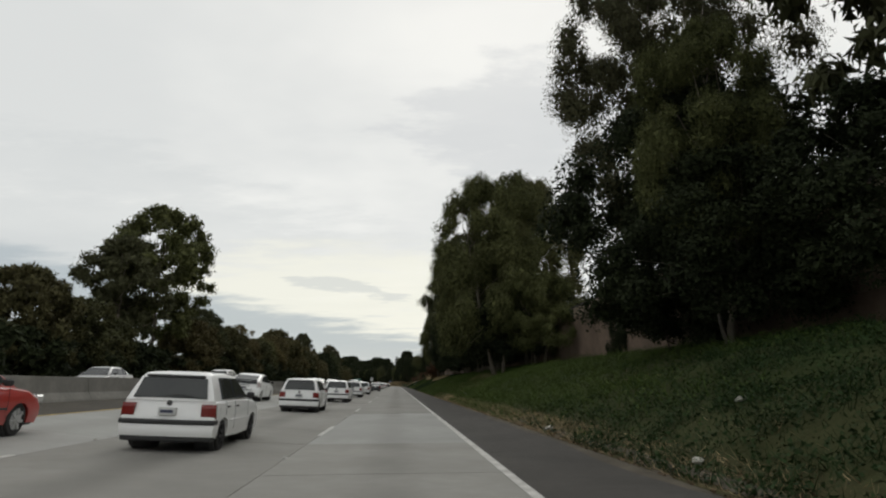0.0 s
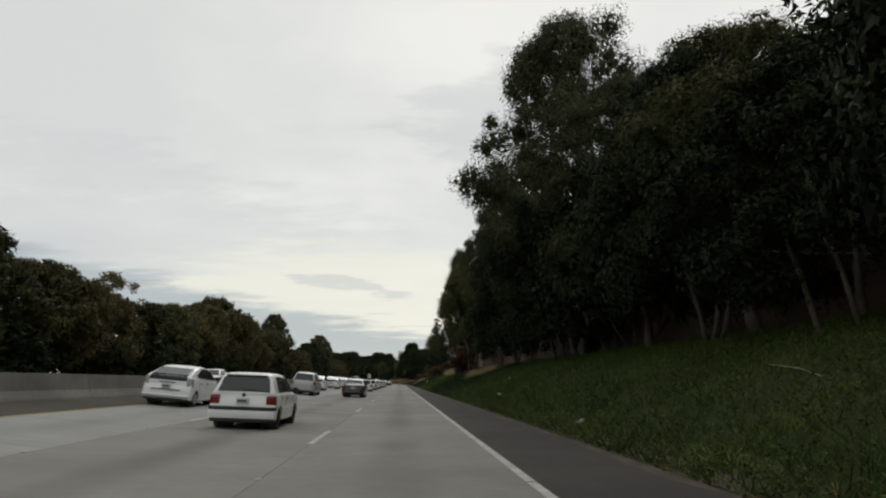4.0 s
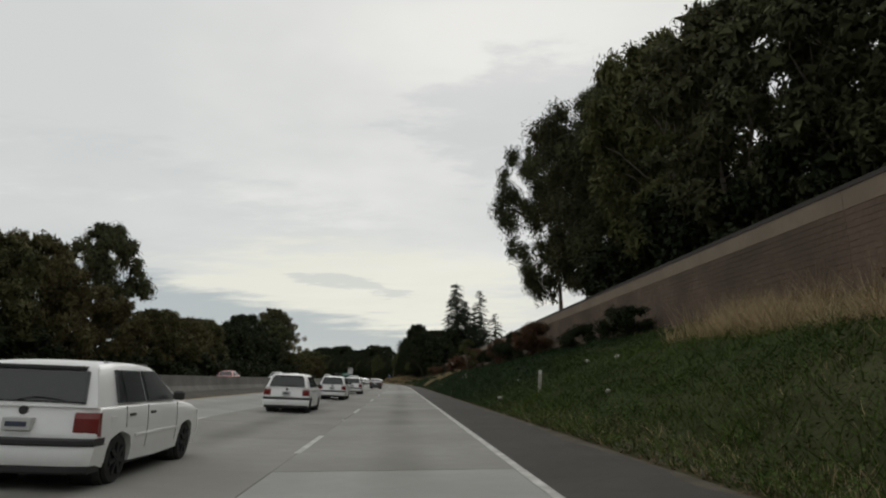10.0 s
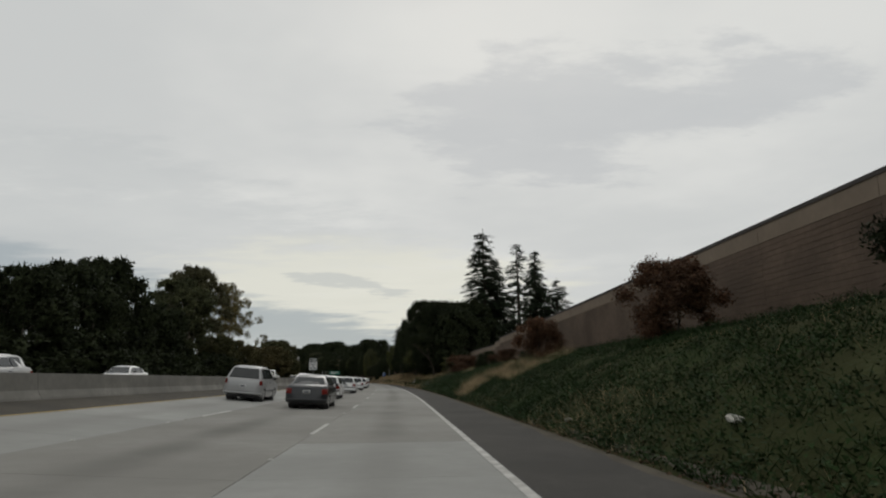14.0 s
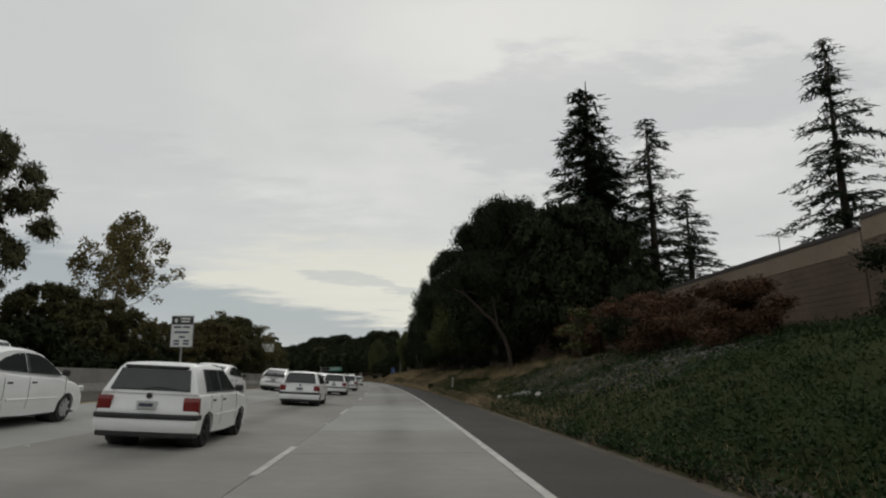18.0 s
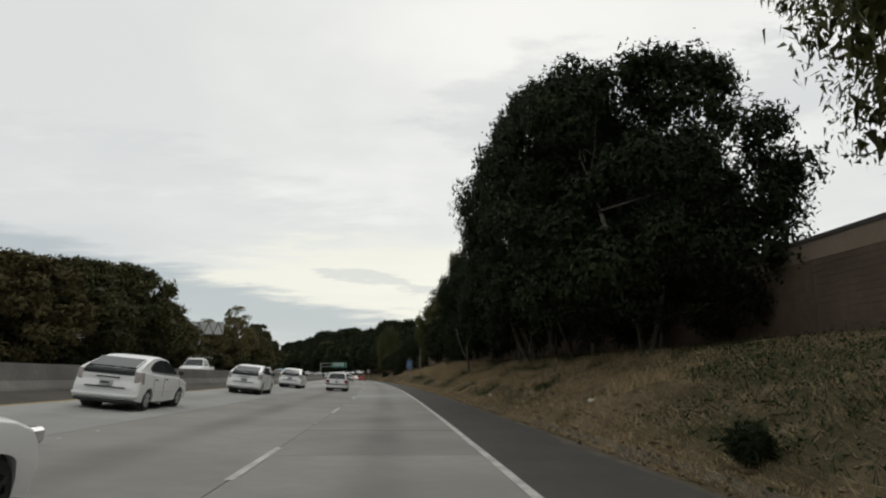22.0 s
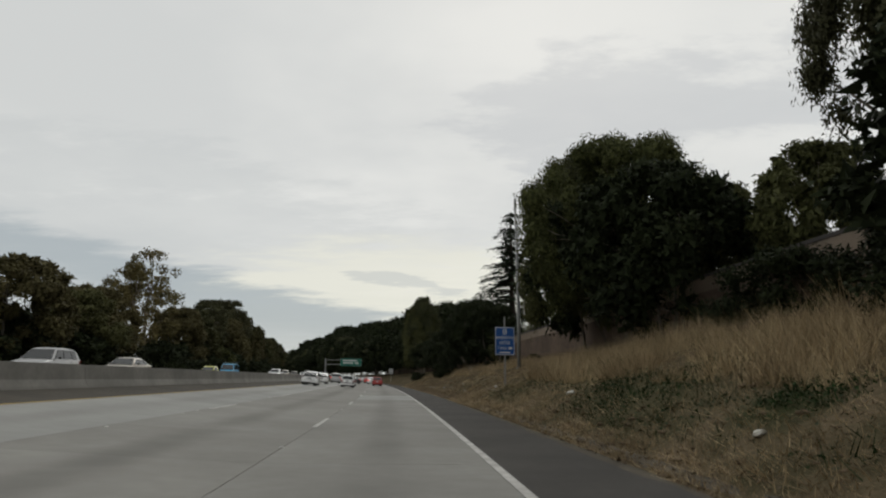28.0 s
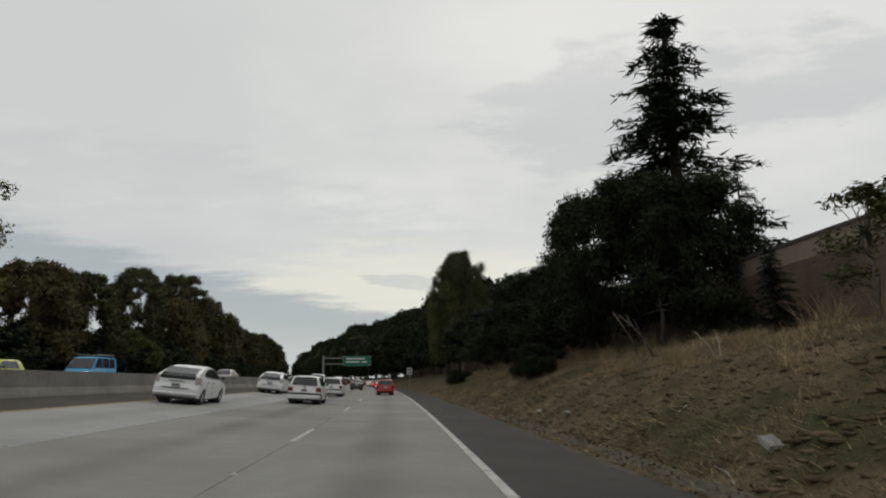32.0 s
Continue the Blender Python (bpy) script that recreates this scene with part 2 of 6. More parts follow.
M["leaf_oak"] = leaf_material("oak_leaves", (0.030, 0.037, 0.016), (0.016, 0.021, 0.010))
M["leaf_olive"] = leaf_material("olive_leaves", (0.078, 0.074, 0.032), (0.036, 0.040, 0.018), tint=(0.120, 0.094, 0.044))
M["leaf_red"] = leaf_material("rust_leaves", (0.128, 0.066, 0.038), (0.062, 0.038, 0.024))
M["leaf_conifer"] = leaf_material("conifer_needles", (0.034, 0.046, 0.026), (0.02, 0.03, 0.018))
M["leaf_yellow"] = leaf_material("autumn_leaves", (0.15, 0.115, 0.045), (0.075, 0.07, 0.03))
M["leaf_green"] = leaf_material("fresh_leaves", (0.100, 0.106, 0.040), (0.056, 0.062, 0.023), tint=(0.086, 0.082, 0.036))
M["white_car"] = material("white_car_paint", (0.87, 0.87, 0.86), 0.35, vary=(0.78, 0.775, 0.76), scale=1.5, amount=0.35, coat=0.5)
M["red_car"] = material("red_car_paint", (0.42, 0.03, 0.022), 0.35, vary=(0.33, 0.025, 0.02), scale=2, amount=0.4, coat=0.5)
M["black_car"] = material("black_car_paint", (0.018, 0.019, 0.022), 0.3, vary=(0.03, 0.03, 0.032), scale=2, amount=0.4, coat=0.5)
M["silver_car"] = material("silver_car_paint", (0.42, 0.42, 0.42), 0.35, 0.4, vary=(0.34, 0.34, 0.34), scale=2, amount=0.4, coat=0.5)
M["tan_car"] = material("tan_car_paint", (0.35, 0.31, 0.25), 0.35, 0.3, vary=(0.28, 0.25, 0.2), scale=2, amount=0.4, coat=0.5)
M["blue_car"] = material("bright_blue_paint", (0.02, 0.30, 0.55), 0.4, vary=(0.02, 0.24, 0.45), scale=2, amount=0.4, coat=0.4)
M["lime_car"] = material("lime_paint", (0.48, 0.50, 0.05), 0.4, vary=(0.4, 0.42, 0.05), scale=2, amount=0.4, coat=0.4)
M["glass"] = material("tinted_glass", (0.030, 0.034, 0.036), 0.10, spec=0.5, vary=(0.045, 0.048, 0.048), scale=1.5)
M["rubber"] = material("black_rubber", (0.022, 0.022, 0.022), 0.85, vary=(0.04, 0.038, 0.035), scale=6)
M["trim"] = material("black_plastic", (0.03, 0.03, 0.03), 0.6, vary=(0.045, 0.045, 0.045), scale=5)
M["rim"] = material("alloy_rim", (0.60, 0.60, 0.59), 0.45, 0.4, vary=(0.3, 0.3, 0.3), scale=8)
M["rim_dark"] = material("dark_rim", (0.016, 0.016, 0.018), 0.6, 0.2, vary=(0.03, 0.03, 0.03), scale=8)
M["tail"] = material("tail_lamp_lens", (0.20, 0.016, 0.012), 0.25, vary=(0.14, 0.014, 0.012), scale=9, coat=0.4)
M["pale_tail"] = material("pale_tail_lens", (0.55, 0.52, 0.50), 0.2, vary=(0.30, 0.20, 0.19), scale=9, coat=0.5)
M["lens"] = material("clear_lens", (0.6, 0.6, 0.58), 0.15, vary=(0.45, 0.45, 0.45), scale=9, coat=0.5)
M["plate"] = material("number_plate_white", (0.6, 0.6, 0.58), 0.5, vary=(0.5, 0.5, 0.5), scale=9)
M["ink"] = material("dark_ink", (0.05, 0.06, 0.10), 0.6, vary=(0.07, 0.07, 0.1), scale=9)
M["steel"] = material("galvanised_steel", (0.36, 0.36, 0.35), 0.55, 0.6, vary=(0.24, 0.24, 0.23), scale=2, amount=0.6)
M["blue_sign"] = material("blue_sign_sheet", (0.010, 0.085, 0.30), 0.5, vary=(0.012, 0.07, 0.24), scale=2, amount=0.5)
M["white_sign"] = material("white_sign_sheet", (0.72, 0.72, 0.70), 0.5, vary=(0.55, 0.55, 0.52), scale=2, amount=0.4)
M["green_sign"] = material("green_sign_sheet", (0.012, 0.16, 0.11), 0.5, vary=(0.012, 0.12, 0.085), scale=1, amount=0.5)
M["wood"] = material("weathered_post", (0.55, 0.52, 0.46), 0.9, vary=(0.3, 0.28, 0.24), scale=3)


def lit(name, colour, strength):
    m = bpy.data.materials.new(name)
    m.use_nodes = True
    bs = m.node_tree.nodes["Principled BSDF"]
    bs.inputs["Base Color"].default_value = (*colour, 1)
    bs.inputs["Emission Color"].default_value = (*colour, 1)
    bs.inputs["Emission Strength"].default_value = strength
    return m


M["lamp_on"] = lit("headlamp_lit", (1.0, 0.95, 0.85), 4.0)
M["brake_on"] = lit("brake_lamp_lit", (0.9, 0.06, 0.03), 1.2)

# ---------------------------------------------------------------- the road's line
CURVE_S, CURVE_R, CURVE_END = 262.0, 2000.0, 1250.0


def heading(s):
    return min(max(s - CURVE_S, 0.0), CURVE_END - CURVE_S) / CURVE_R


def place(s, n, z=0.0):
    """World point at s metres along the right edge line, n metres to its right, z up."""
    if s <= CURVE_S:
        x, y = 0.0, s
    else:
        a = heading(s)
        x, y = -CURVE_R * (1 - math.cos(a)), CURVE_S + CURVE_R * math.sin(a)
        if s > CURVE_END:
            x, y = x - (s - CURVE_END) * math.sin(a), y + (s - CURVE_END) * math.cos(a)
    a = heading(s)
    return Vector((x + n * math.cos(a), y + n * math.sin(a), z))


def along(s, n, z=0.0, turn=0.0):
    """Pose at that point whose y axis runs with the road."""
    return Matrix.Translation(place(s, n, z)) @ Matrix.Rotation(heading(s) + radians(turn), 4, "Z")


def lerp(x, xs, ys):
    return float(np.interp(x, xs, ys))


ROAD_N = (-29.0, -26.0, -15.2, -13.9, -13.3, -10.9, -7.2, -3.55, 0.0, 2.3)
ROAD_Z = (1.25, 1.22, 1.02, 0.95, 0.90, 0.60, 0.22, 0.03, 0.0, -0.02)


def road_z(n):
    return lerp(n, ROAD_N, ROAD_Z)


def wall_top(s):
    return lerp(s, (-60, 40, 120, 230, 300, 314.3, 314.35, 317.7, 317.75, 345, 430, 560, 700), (6.9, 6.9, 7.05, 6.95, 6.38, 6.26, 5.96, 5.9, 5.6, 5.6, 5.8, 5.9, 5.9))


def wall_foot(s):
    return lerp(s, (-60, 40, 140, 210, 260, 330, 380, 450, 560, 700), (2.8, 2.9, 3.2, 3.7, 3.3, 2.9, 2.6, 3.2, 2.9, 2.9))


WALL_N = 12.0


def bank_z(s, n):
    f = wall_foot(s) / 3.0
    z = lerp(n, (2.2, 2.6, 3.8, 6.0, 9.0, 12.0, 14, 60), (-0.02, 0.10, 0.75 * f, 1.65 * f, 2.5 * f, 3.0 * f, 3.2 * f, 3.4))
    k = min(1.0, max(0.0, (n - 2.3) / 1.5))
    return z + k * 0.16 * noise.noise((s * 0.35, n * 0.5, 3.0)) + k * 0.09 * noise.noise((s * 1.3, n * 1.7, 8.0))


def left_z(s, n):
    return lerp(n, (-400, -60, -36, -31, -29), (3.2, 3.0, 2.6, 1.7, 1.25))


# ---------------------------------------------------------------- mesh helpers


def mesh_object(name, bm, mat, parent=None, smooth=False):
    me = bpy.data.meshes.new(name)
    bm.to_mesh(me)
    bm.free()
    if smooth:
        me.shade_smooth()
    for mt in (mat if isinstance(mat, (list, tuple)) else [mat]):
        me.materials.append(mt)
    ob = new(name, me)
    if parent:
        ob.parent = parent
    return ob


def part(name, bm, mat, parent, label="", smooth=False):
    ob = mesh_object(name, bm, mat, parent, smooth)
    return tagged(ob, label) if label else ob


def raw_object(name, verts, faces, mat, parent=None, smooth=False):
    me = bpy.data.meshes.new(name)
    me.from_pydata([tuple(v) for v in verts], [], faces)
    if smooth:
        me.shade_smooth()
    me.materials.append(mat)
    ob = new(name, me)
    if parent:
        ob.parent = parent
    return ob


def box(bm, lo, hi, bevel=0.0):
    c = [(a + b) / 2 for a, b in zip(lo, hi)]
    r = bmesh.ops.create_cube(bm, size=1.0, matrix=Matrix.Translation(c) @ Matrix.Diagonal((*[b - a for a, b in zip(lo, hi)], 1)))
    if bevel:
        es = list({e for v in r["verts"] for e in v.link_edges})
        bmesh.ops.bevel(bm, geom=es, offset=bevel, segments=1, affect="EDGES")
    return bm


def tube(bm, pts, radii, sides=6):
    """Tapered tube through the points."""
    rings = []
    for i, p in enumerate(pts):
        p = Vector(p)
        d = (Vector(pts[min(i + 1, len(pts) - 1)]) - Vector(pts[max(i - 1, 0)])).normalized()
        a = d.orthogonal().normalized()
        b = d.cross(a)
        rings.append([bm.verts.new(p + radii[i] * (math.cos(q) * a + math.sin(q) * b)) for q in [2 * math.pi * k / sides for k in range(sides)]])
    for r0, r1 in zip(rings, rings[1:]):
        best = min(range(sides), key=lambda o: (r0[0].co - r1[o].co).length)
        for k in range(sides):
            bm.faces.new((r0[k], r0[(k + 1) % sides], r1[(k + 1 + best) % sides], r1[(k + best) % sides]))
    bm.faces.new(rings[0][::-1])
    bm.faces.new(rings[-1])
    return bm


def strip(name, profile, s_list, mat, zfun=None, label="", category="", kind="structure", parent=None, lift=0.0):
    """A long sheet: the cross profile [(n, z) or n with zfun] swept along the road."""
    verts, faces = [], []
    m = len(profile)
    for s in s_list:
        for p in profile:
            n, z = p if isinstance(p, tuple) else (p, zfun(s, p))
            verts.append(place(s, n, z + lift))
    for i in range(len(s_list) - 1):
        for j in range(m - 1):
            a = i * m + j
            faces.append((a, a + 1, a + m + 1, a + m))
    ob = raw_object(name, verts, faces, mat, parent)
    return tagged(ob, label, category, kind=kind)

# ---------------------------------------------------------------- ground and road


def steps(a, b, d):
    return [a + d * i for i in range(int(round((b - a) / d)) + 1)]


far_s = steps(-300, -60, 40) + steps(-50, 600, 10) + steps(620, 1000, 20) + steps(1050, 2600, 100)


def ground_z(s, n):
    if n <= -29.2:
        return left_z(s, n) - 0.02
    if n < 2.4:
        return road_z(n) - 0.35
    return bank_z(s, min(n, 60)) - (0.25 if n < 12.5 else 0.0)


strip("ground", [-1500, -400, -120, -60, -45, -36, -33, -31, -29.3, -28, -12, 0, 2.2, 2.6, 5, 8, 11, 12.2, 13, 16, 22, 40, 120, 400, 1500], far_s,
      M["ground"], ground_z, "dry earth and leaf litter under the roadside trees", "ground")

road_s = steps(-80, 600, 4) + steps(620, 1000, 10) + steps(1050, 2000, 50)
road = strip("road", [-11.1, -10.9, -9, -7.2, -5.4, -3.55, -1.8, 0.0, 0.3], road_s, M["joint"], lambda s, n: road_z(n), "six lane freeway paved in worn grey concrete slabs", "road", lift=-0.03)
strip("shoulder_right", [0.14, 0.8, 1.5, 2.0, 2.2, 2.45], road_s, M["asphalt"],
      lambda s, n: road_z(n) - 0.012 + (0 if n < 2.1 else 0.008 * noise.noise((s * 0.8, n * 2, 0)) - (0.05 if n > 2.4 else 0.0)),
      "dark grey asphalt hard shoulder with gritty edge", "shoulder", lift=0.0)
M["dust"] = material("shoulder_dust", (0.135, 0.118, 0.092), 0.96, vary=(0.075, 0.066, 0.053), scale=1.3, amount=0.85, bump=0.3, bump_scale=60, spec=0.1)
dust_s = steps(-20, 560, 0.7)
verts, faces = [], []
for s in dust_s:
    inner = 1.95 + 0.28 * noise.noise((s * 0.23, 4.0, 1.0)) + 0.14 * noise.noise((s * 1.4, 2.0, 6.0))
    for n, lift in ((inner, -0.020), (inner + 0.10, -0.009), (2.25, 0.006), (2.5, 0.02), (2.62, -0.01)):
        verts.append(place(s, n, (road_z(n) if n < 2.3 else bank_z(s, n) + 0.004) + lift))
for i in range(len(dust_s) - 1):
    for j in range(4):
        faces.append((i * 5 + j, i * 5 + j + 1, i * 5 + j + 6, i * 5 + j + 5))
tagged(raw_object("shoulder_dust", verts, faces, M["dust"]), "pale dust and grit drifted along the hard shoulder", "dust", kind="stuff")
strip("shoulder_left", [-13.5, -12, -10.9], road_s, M["asphalt_brown"], lambda s, n: road_z(n), "dusty brown asphalt strip along the median barrier", "shoulder", lift=-0.004)
strip("opposite_carriageway", [-29.3, -26, -21, -15.2, -13.6], road_s, M["concrete_dark"], lambda s, n: road_z(n), "oncoming freeway lanes in grey concrete beyond the barrier", "road", lift=-0.004)

# lane slabs: one mesh for each lane, laid as separate pieces
SLAB = 4.877


def slab_mesh(name, n0, n1, mat):
    bm = bmesh.new()
    w = (n1 - n0) / 2 - 0.006
    dz = (road_z(n1) - road_z(n0)) / 2
    vs = []
    for z in (-0.12, 0.0):
        for x, y in ((-w, -SLAB / 2 + 0.006), (w, -SLAB / 2 + 0.006), (w, SLAB / 2 - 0.006), (-w, SLAB / 2 - 0.006)):
            vs.append(bm.verts.new((x, y, z + dz * x / w)))
    bm.faces.new((vs[4], vs[5], vs[6], vs[7]))
    for a, b in ((0, 1), (1, 2), (2, 3), (3, 0)):
        bm.faces.new((vs[a], vs[b], vs[b + 4], vs[a + 4]))
    me = bpy.data.meshes.new(name)
    bm.to_mesh(me)
    bm.free()
    me.materials.append(mat)
    return me


LANES = ((-3.55, 0.14, "concrete", "concrete_light"), (-7.65, -3.55, "concrete_dark", "concrete"), (-10.9, -7.65, "concrete_light", "concrete"))
# stretches re-laid in a paler or darker mix: lane, from, to, material
PATCHES = ((0, 17, 27, "concrete_light"), (0, 36, 46, "concrete_dark"), (0, 172, 177, "concrete_light"), (0, 188, 195, "concrete_dark"), (0, 231, 250, "concrete_light"),
           (0, 316, 330, "concrete_light"), (0, 344, 356, "concrete_light"), (0, 372, 381, "concrete_dark"), (0, 398, 410, "concrete_light"),
           (0, 427, 436, "concrete_light"), (0, 462, 470, "concrete_dark"), (0, 476, 488, "concrete_light"), (1, 438, 446, "concrete_light"), (1, 452, 460, "concrete"))
slab_data = {}


def lay_slabs(s_from, s_to):
    k = 0
    s = s_from
    while s < s_to:
        for i, (n0, n1, usual, other) in enumerate(LANES):
            mid = s + SLAB / 2
            mat = usual
            for lane, a, b, mm in PATCHES:
                if lane == i and a <= mid <= b:
                    mat = mm
            key = (i, mat)
            if key not in slab_data:
                slab_data[key] = slab_mesh("slab", n0, n1, M[mat])
            ob = new("slab", slab_data[key])
            n = (n0 + n1) / 2
            ob.parent = road
            ob.matrix_basis = along(mid, n, road_z(n0) / 2 + road_z(n1) / 2 + random.uniform(-0.002, 0.002))
            k += 1
        s += SLAB
    return s


# far lanes past the slabs
for i, (n0, n1, usual, other) in enumerate(LANES):
    strip("far_lane", [n0 + 0.005, n1 - 0.005], steps(-80, 0, 8), M[usual], lambda s, n: road_z(n), parent=road, lift=-0.002)
    strip("far_lane", [n0 + 0.005, n1 - 0.005], steps(565.26, 600, 8.685) + steps(620, 1000, 10) + steps(1050, 2000, 50), M[usual], lambda s, n: road_z(n), parent=road, lift=-0.002)

# ---------------------------------------------------------------- painted lines
lane_lines = tagged(new("lane_lines"), "worn white lane lines painted on the concrete", "road marking", kind="structure")


def carpool_n(s):
    return lerp(s, (0, 300, 335, 430, 480), (-7.7, -7.65, -7.3, -7.3, -7.75))


def line(name, n, w, s0, s1, mat, lift=0.006, d=3.0):
    count = max(1, int(round((s1 - s0) / d)))
    sl = [s0 + (s1 - s0) * i / count for i in range(count + 1)]
    rag = lambda s, k: 0.012 * noise.noise((s * 2.1, k, 1.0))
    verts, faces = [], []
    for s in sl:
        for k, q in ((-0.5, 1), (0.5, 2)):
            nn = n + k * w + rag(s, q)
            verts.append(place(s, nn, road_z(nn) + lift))
    for i in range(count):
        faces.append((2 * i, 2 * i + 1, 2 * i + 3, 2 * i + 2))
    return raw_object(name, verts, faces, mat, lane_lines)

s = -30.0
while s < 620:
    line("edge_line", 0.05, 0.13, s, s + 24.9, M["paint"], d=0.9)
    s += 25.0
k = -2
while 2.35 + 14.63 * k < 560:
    a = 2.35 + 14.63 * k
    line("lane_dash", -3.55, 0.12, a, a + 3.66, M["paint"], d=0.6)
    line("lane_dash", carpool_n(a), 0.11, a + 5.0, a + 8.66, M["paint"], d=0.6)
    k += 1
line("yellow_line", -10.95, 0.11, -30, 600, M["yellow_paint"], d=3)

# raised markers in the lane lines
bm = bmesh.new()
bmesh.ops.create_cone(bm, cap_ends=True, segments=8, radius1=0.055, radius2=0.035, depth=0.02)
marker_mesh = bpy.data.meshes.new("lane_marker")
bm.to_mesh(marker_mesh)
bm.free()
marker_mesh.materials.append(M["paint"])
for k in range(-1, 38):
    for n, off in ((-3.55, 9.6), (-7.65, 2.0)):
        for q in ((0,) if n > -5 else (0, 1.5, 3.0, 9.5)):
            sm = 2.35 + 14.63 * k + off + q
            ob = new("lane_marker", marker_mesh)
            ob.parent = lane_lines
            n = n if n > -5 else carpool_n(sm)
            ob.matrix_basis = along(sm, n, road_z(n) + 0.012)

# ---------------------------------------------------------------- median barrier
BAR = ((-13.02, 0.0), (-13.05, 0.08), (-13.19, 0.30), (-13.25, 0.82), (-13.44, 0.82), (-13.50, 0.30), (-13.64, 0.08), (-13.67, 0.0))
barrier = tagged(new("median_barrier"), "low cast concrete median barrier, stained grey", "barrier", kind="structure")
s = -60.0
while s < 1000:
    step = 12.19 if s < 600 else 48.0
    cuts = steps(s + 0.012, s + step - 0.012, (step - 0.024) / 3)
    verts, faces = [], []
    m = len(BAR)
    for q in cuts:
        for n, z in BAR:
            verts.append(place(q, n, road_z(-13.3) - 0.05 + z * 1.06))
    for i in range(len(cuts) - 1):
        for j in range(m - 1):
            a = i * m + j
            faces.append((a, a + m, a + m + 1, a + 1))
    faces += [tuple(range(m)), tuple(range((len(cuts) - 1) * m, len(cuts) * m))[::-1]]
    raw_object("barrier_segment", verts, faces, M["barrier"], barrier)
    s += step

# ---------------------------------------------------------------- bank and sound wall
DRY_S = (0, 20, 40, 120, 140, 158, 172, 185, 230, 252, 290, 322, 333, 345, 360, 380, 400, 430, 455, 475, 560)
DRY_V = (0.22, 0.08, 0.0, 0.0, 0.0, 0.10, 0.18, 0.0, 0.04, 0.16, 0.04, 0.15, 0.65, 0.45, 0.50, 0.85, 0.85, 0.85, 0.80, 0.90, 1.0)


def dryness(s, n):
    d = lerp(s, DRY_S, DRY_V)
    if (124 < s < 137 and n > 5.3) or (168 < s < 186 and n > 6.5):
        d += 0.55
    d += 0.55 * noise.noise((s * 0.13, n * 0.35, 5.0)) * (0.35 + d)
    if 365 < s < 478 and 3.2 < n < 7 and noise.noise((s * 0.22, n * 0.45, 11.0)) > 0.40:
        d -= 0.7
    if n < 2.9:
        d += 0.12 if 195 < s < 318 else 0.3
    if 14 < s < 60 and n < 3.2:
        d += 0.35
    if 48 < s < 66 and n < 4.6:
        d += 0.30 + 0.5 * noise.noise((s * 0.5, n * 0.9, 2.0))
    return min(1.0, max(0.0, d))


bank_n = [2.2, 2.35, 2.5, 2.75, 3.05, 3.4, 3.8, 4.3, 4.9, 5.6, 6.4, 7.3, 8.3, 9.4, 10.6, 12.1]
bank_s = steps(-60, -6, 6) + steps(0, 560, 0.8) + steps(570, 1000, 10)
bank = strip("embankment", bank_n, bank_s, M["soil"],
             lambda s, n: bank_z(s, n) + (0.05 * noise.noise((s * 1.1, n * 3, 2.0)) if 2.2 < n < 3.3 else 0.0),
             "sloping roadside bank of earth under grass and weeds", "bank")
at = bank.data.attributes.new("dry", "FLOAT", "POINT")
at.data.foreach_set("value", [dryness(s, n) for s in bank_s for n in bank_n])
bank.data.shade_smooth()

sound_wall = tagged(new("sound_wall"), "tall brown block sound wall with pale band and dark cap", "wall", kind="structure")
PANEL = 6.1


def wall_piece(name, s0, s1, z0f, z1f, n0, n1, mat):
    verts = []
    for q in (s0, s1):
        for n, zf in ((n0, z0f), (n1, z0f), (n1, z1f), (n0, z1f)):
            verts.append(place(q, n, zf(q)))
    return raw_object(name, verts, [(0, 1, 2, 3), (7, 6, 5, 4), (0, 4, 5, 1), (1, 5, 6, 2), (2, 6, 7, 3), (3, 7, 4, 0)], mat, sound_wall)


def block_courses(s0, s1, low, high, course=0.203, joint=0.014, proud=0.012):
    """Rows of blocks laid on the panel's face, level with its top, with raked joints between them."""
    verts, faces = [], []
    rows = int((high(s0) - low(s0)) / course)
    for k in range(rows):
        i = len(verts)
        for q in (s0, s1):
            z1 = high(q) - k * course - joint
            z0 = z1 - course + joint
            for n, z in ((WALL_N - proud, z0 + 0.004), (WALL_N - proud, z1 - 0.004), (WALL_N + 0.004, z1), (WALL_N + 0.004, z0)):
                verts.append(place(q, n, z))
        faces += [(i, i + 4, i + 5, i + 1), (i + 1, i + 5, i + 6, i + 2), (i + 3, i + 7, i + 4, i), (i, i + 1, i + 2, i + 3), (i + 7, i + 6, i + 5, i + 4)]
    return raw_object("block_courses", verts, faces, M["wall"], sound_wall)


s = -54.0
while s < 700:
    a, b = s + 0.006, s + PANEL - 0.006
    PIECE = PANEL
    for step_s in (314.3, 317.7):
        if a < step_s - 0.1 < step_s + 0.2 < b:
            b = step_s
            PIECE = step_s + 0.06 - s
    wall_piece("wall_panel", a, b, lambda q: wall_foot(q) - 0.9, lambda q: wall_top(q) - 0.72, WALL_N, WALL_N + 0.2, M["wall"])
    if s < 560:
        block_courses(a, b, lambda q: wall_foot(q) - 0.3, lambda q: wall_top(q) - 0.72)
    wall_piece("wall_band", a, b, lambda q: wall_top(q) - 0.72, lambda q: wall_top(q) - 0.10, WALL_N - 0.024, WALL_N + 0.2, M["wall_band"])
    wall_piece("wall_cap", a, b, lambda q: wall_top(q) - 0.10, lambda q: wall_top(q) + 0.04, WALL_N - 0.06, WALL_N + 0.26, M["cap"])
    s += PIECE

# ---------------------------------------------------------------- trees


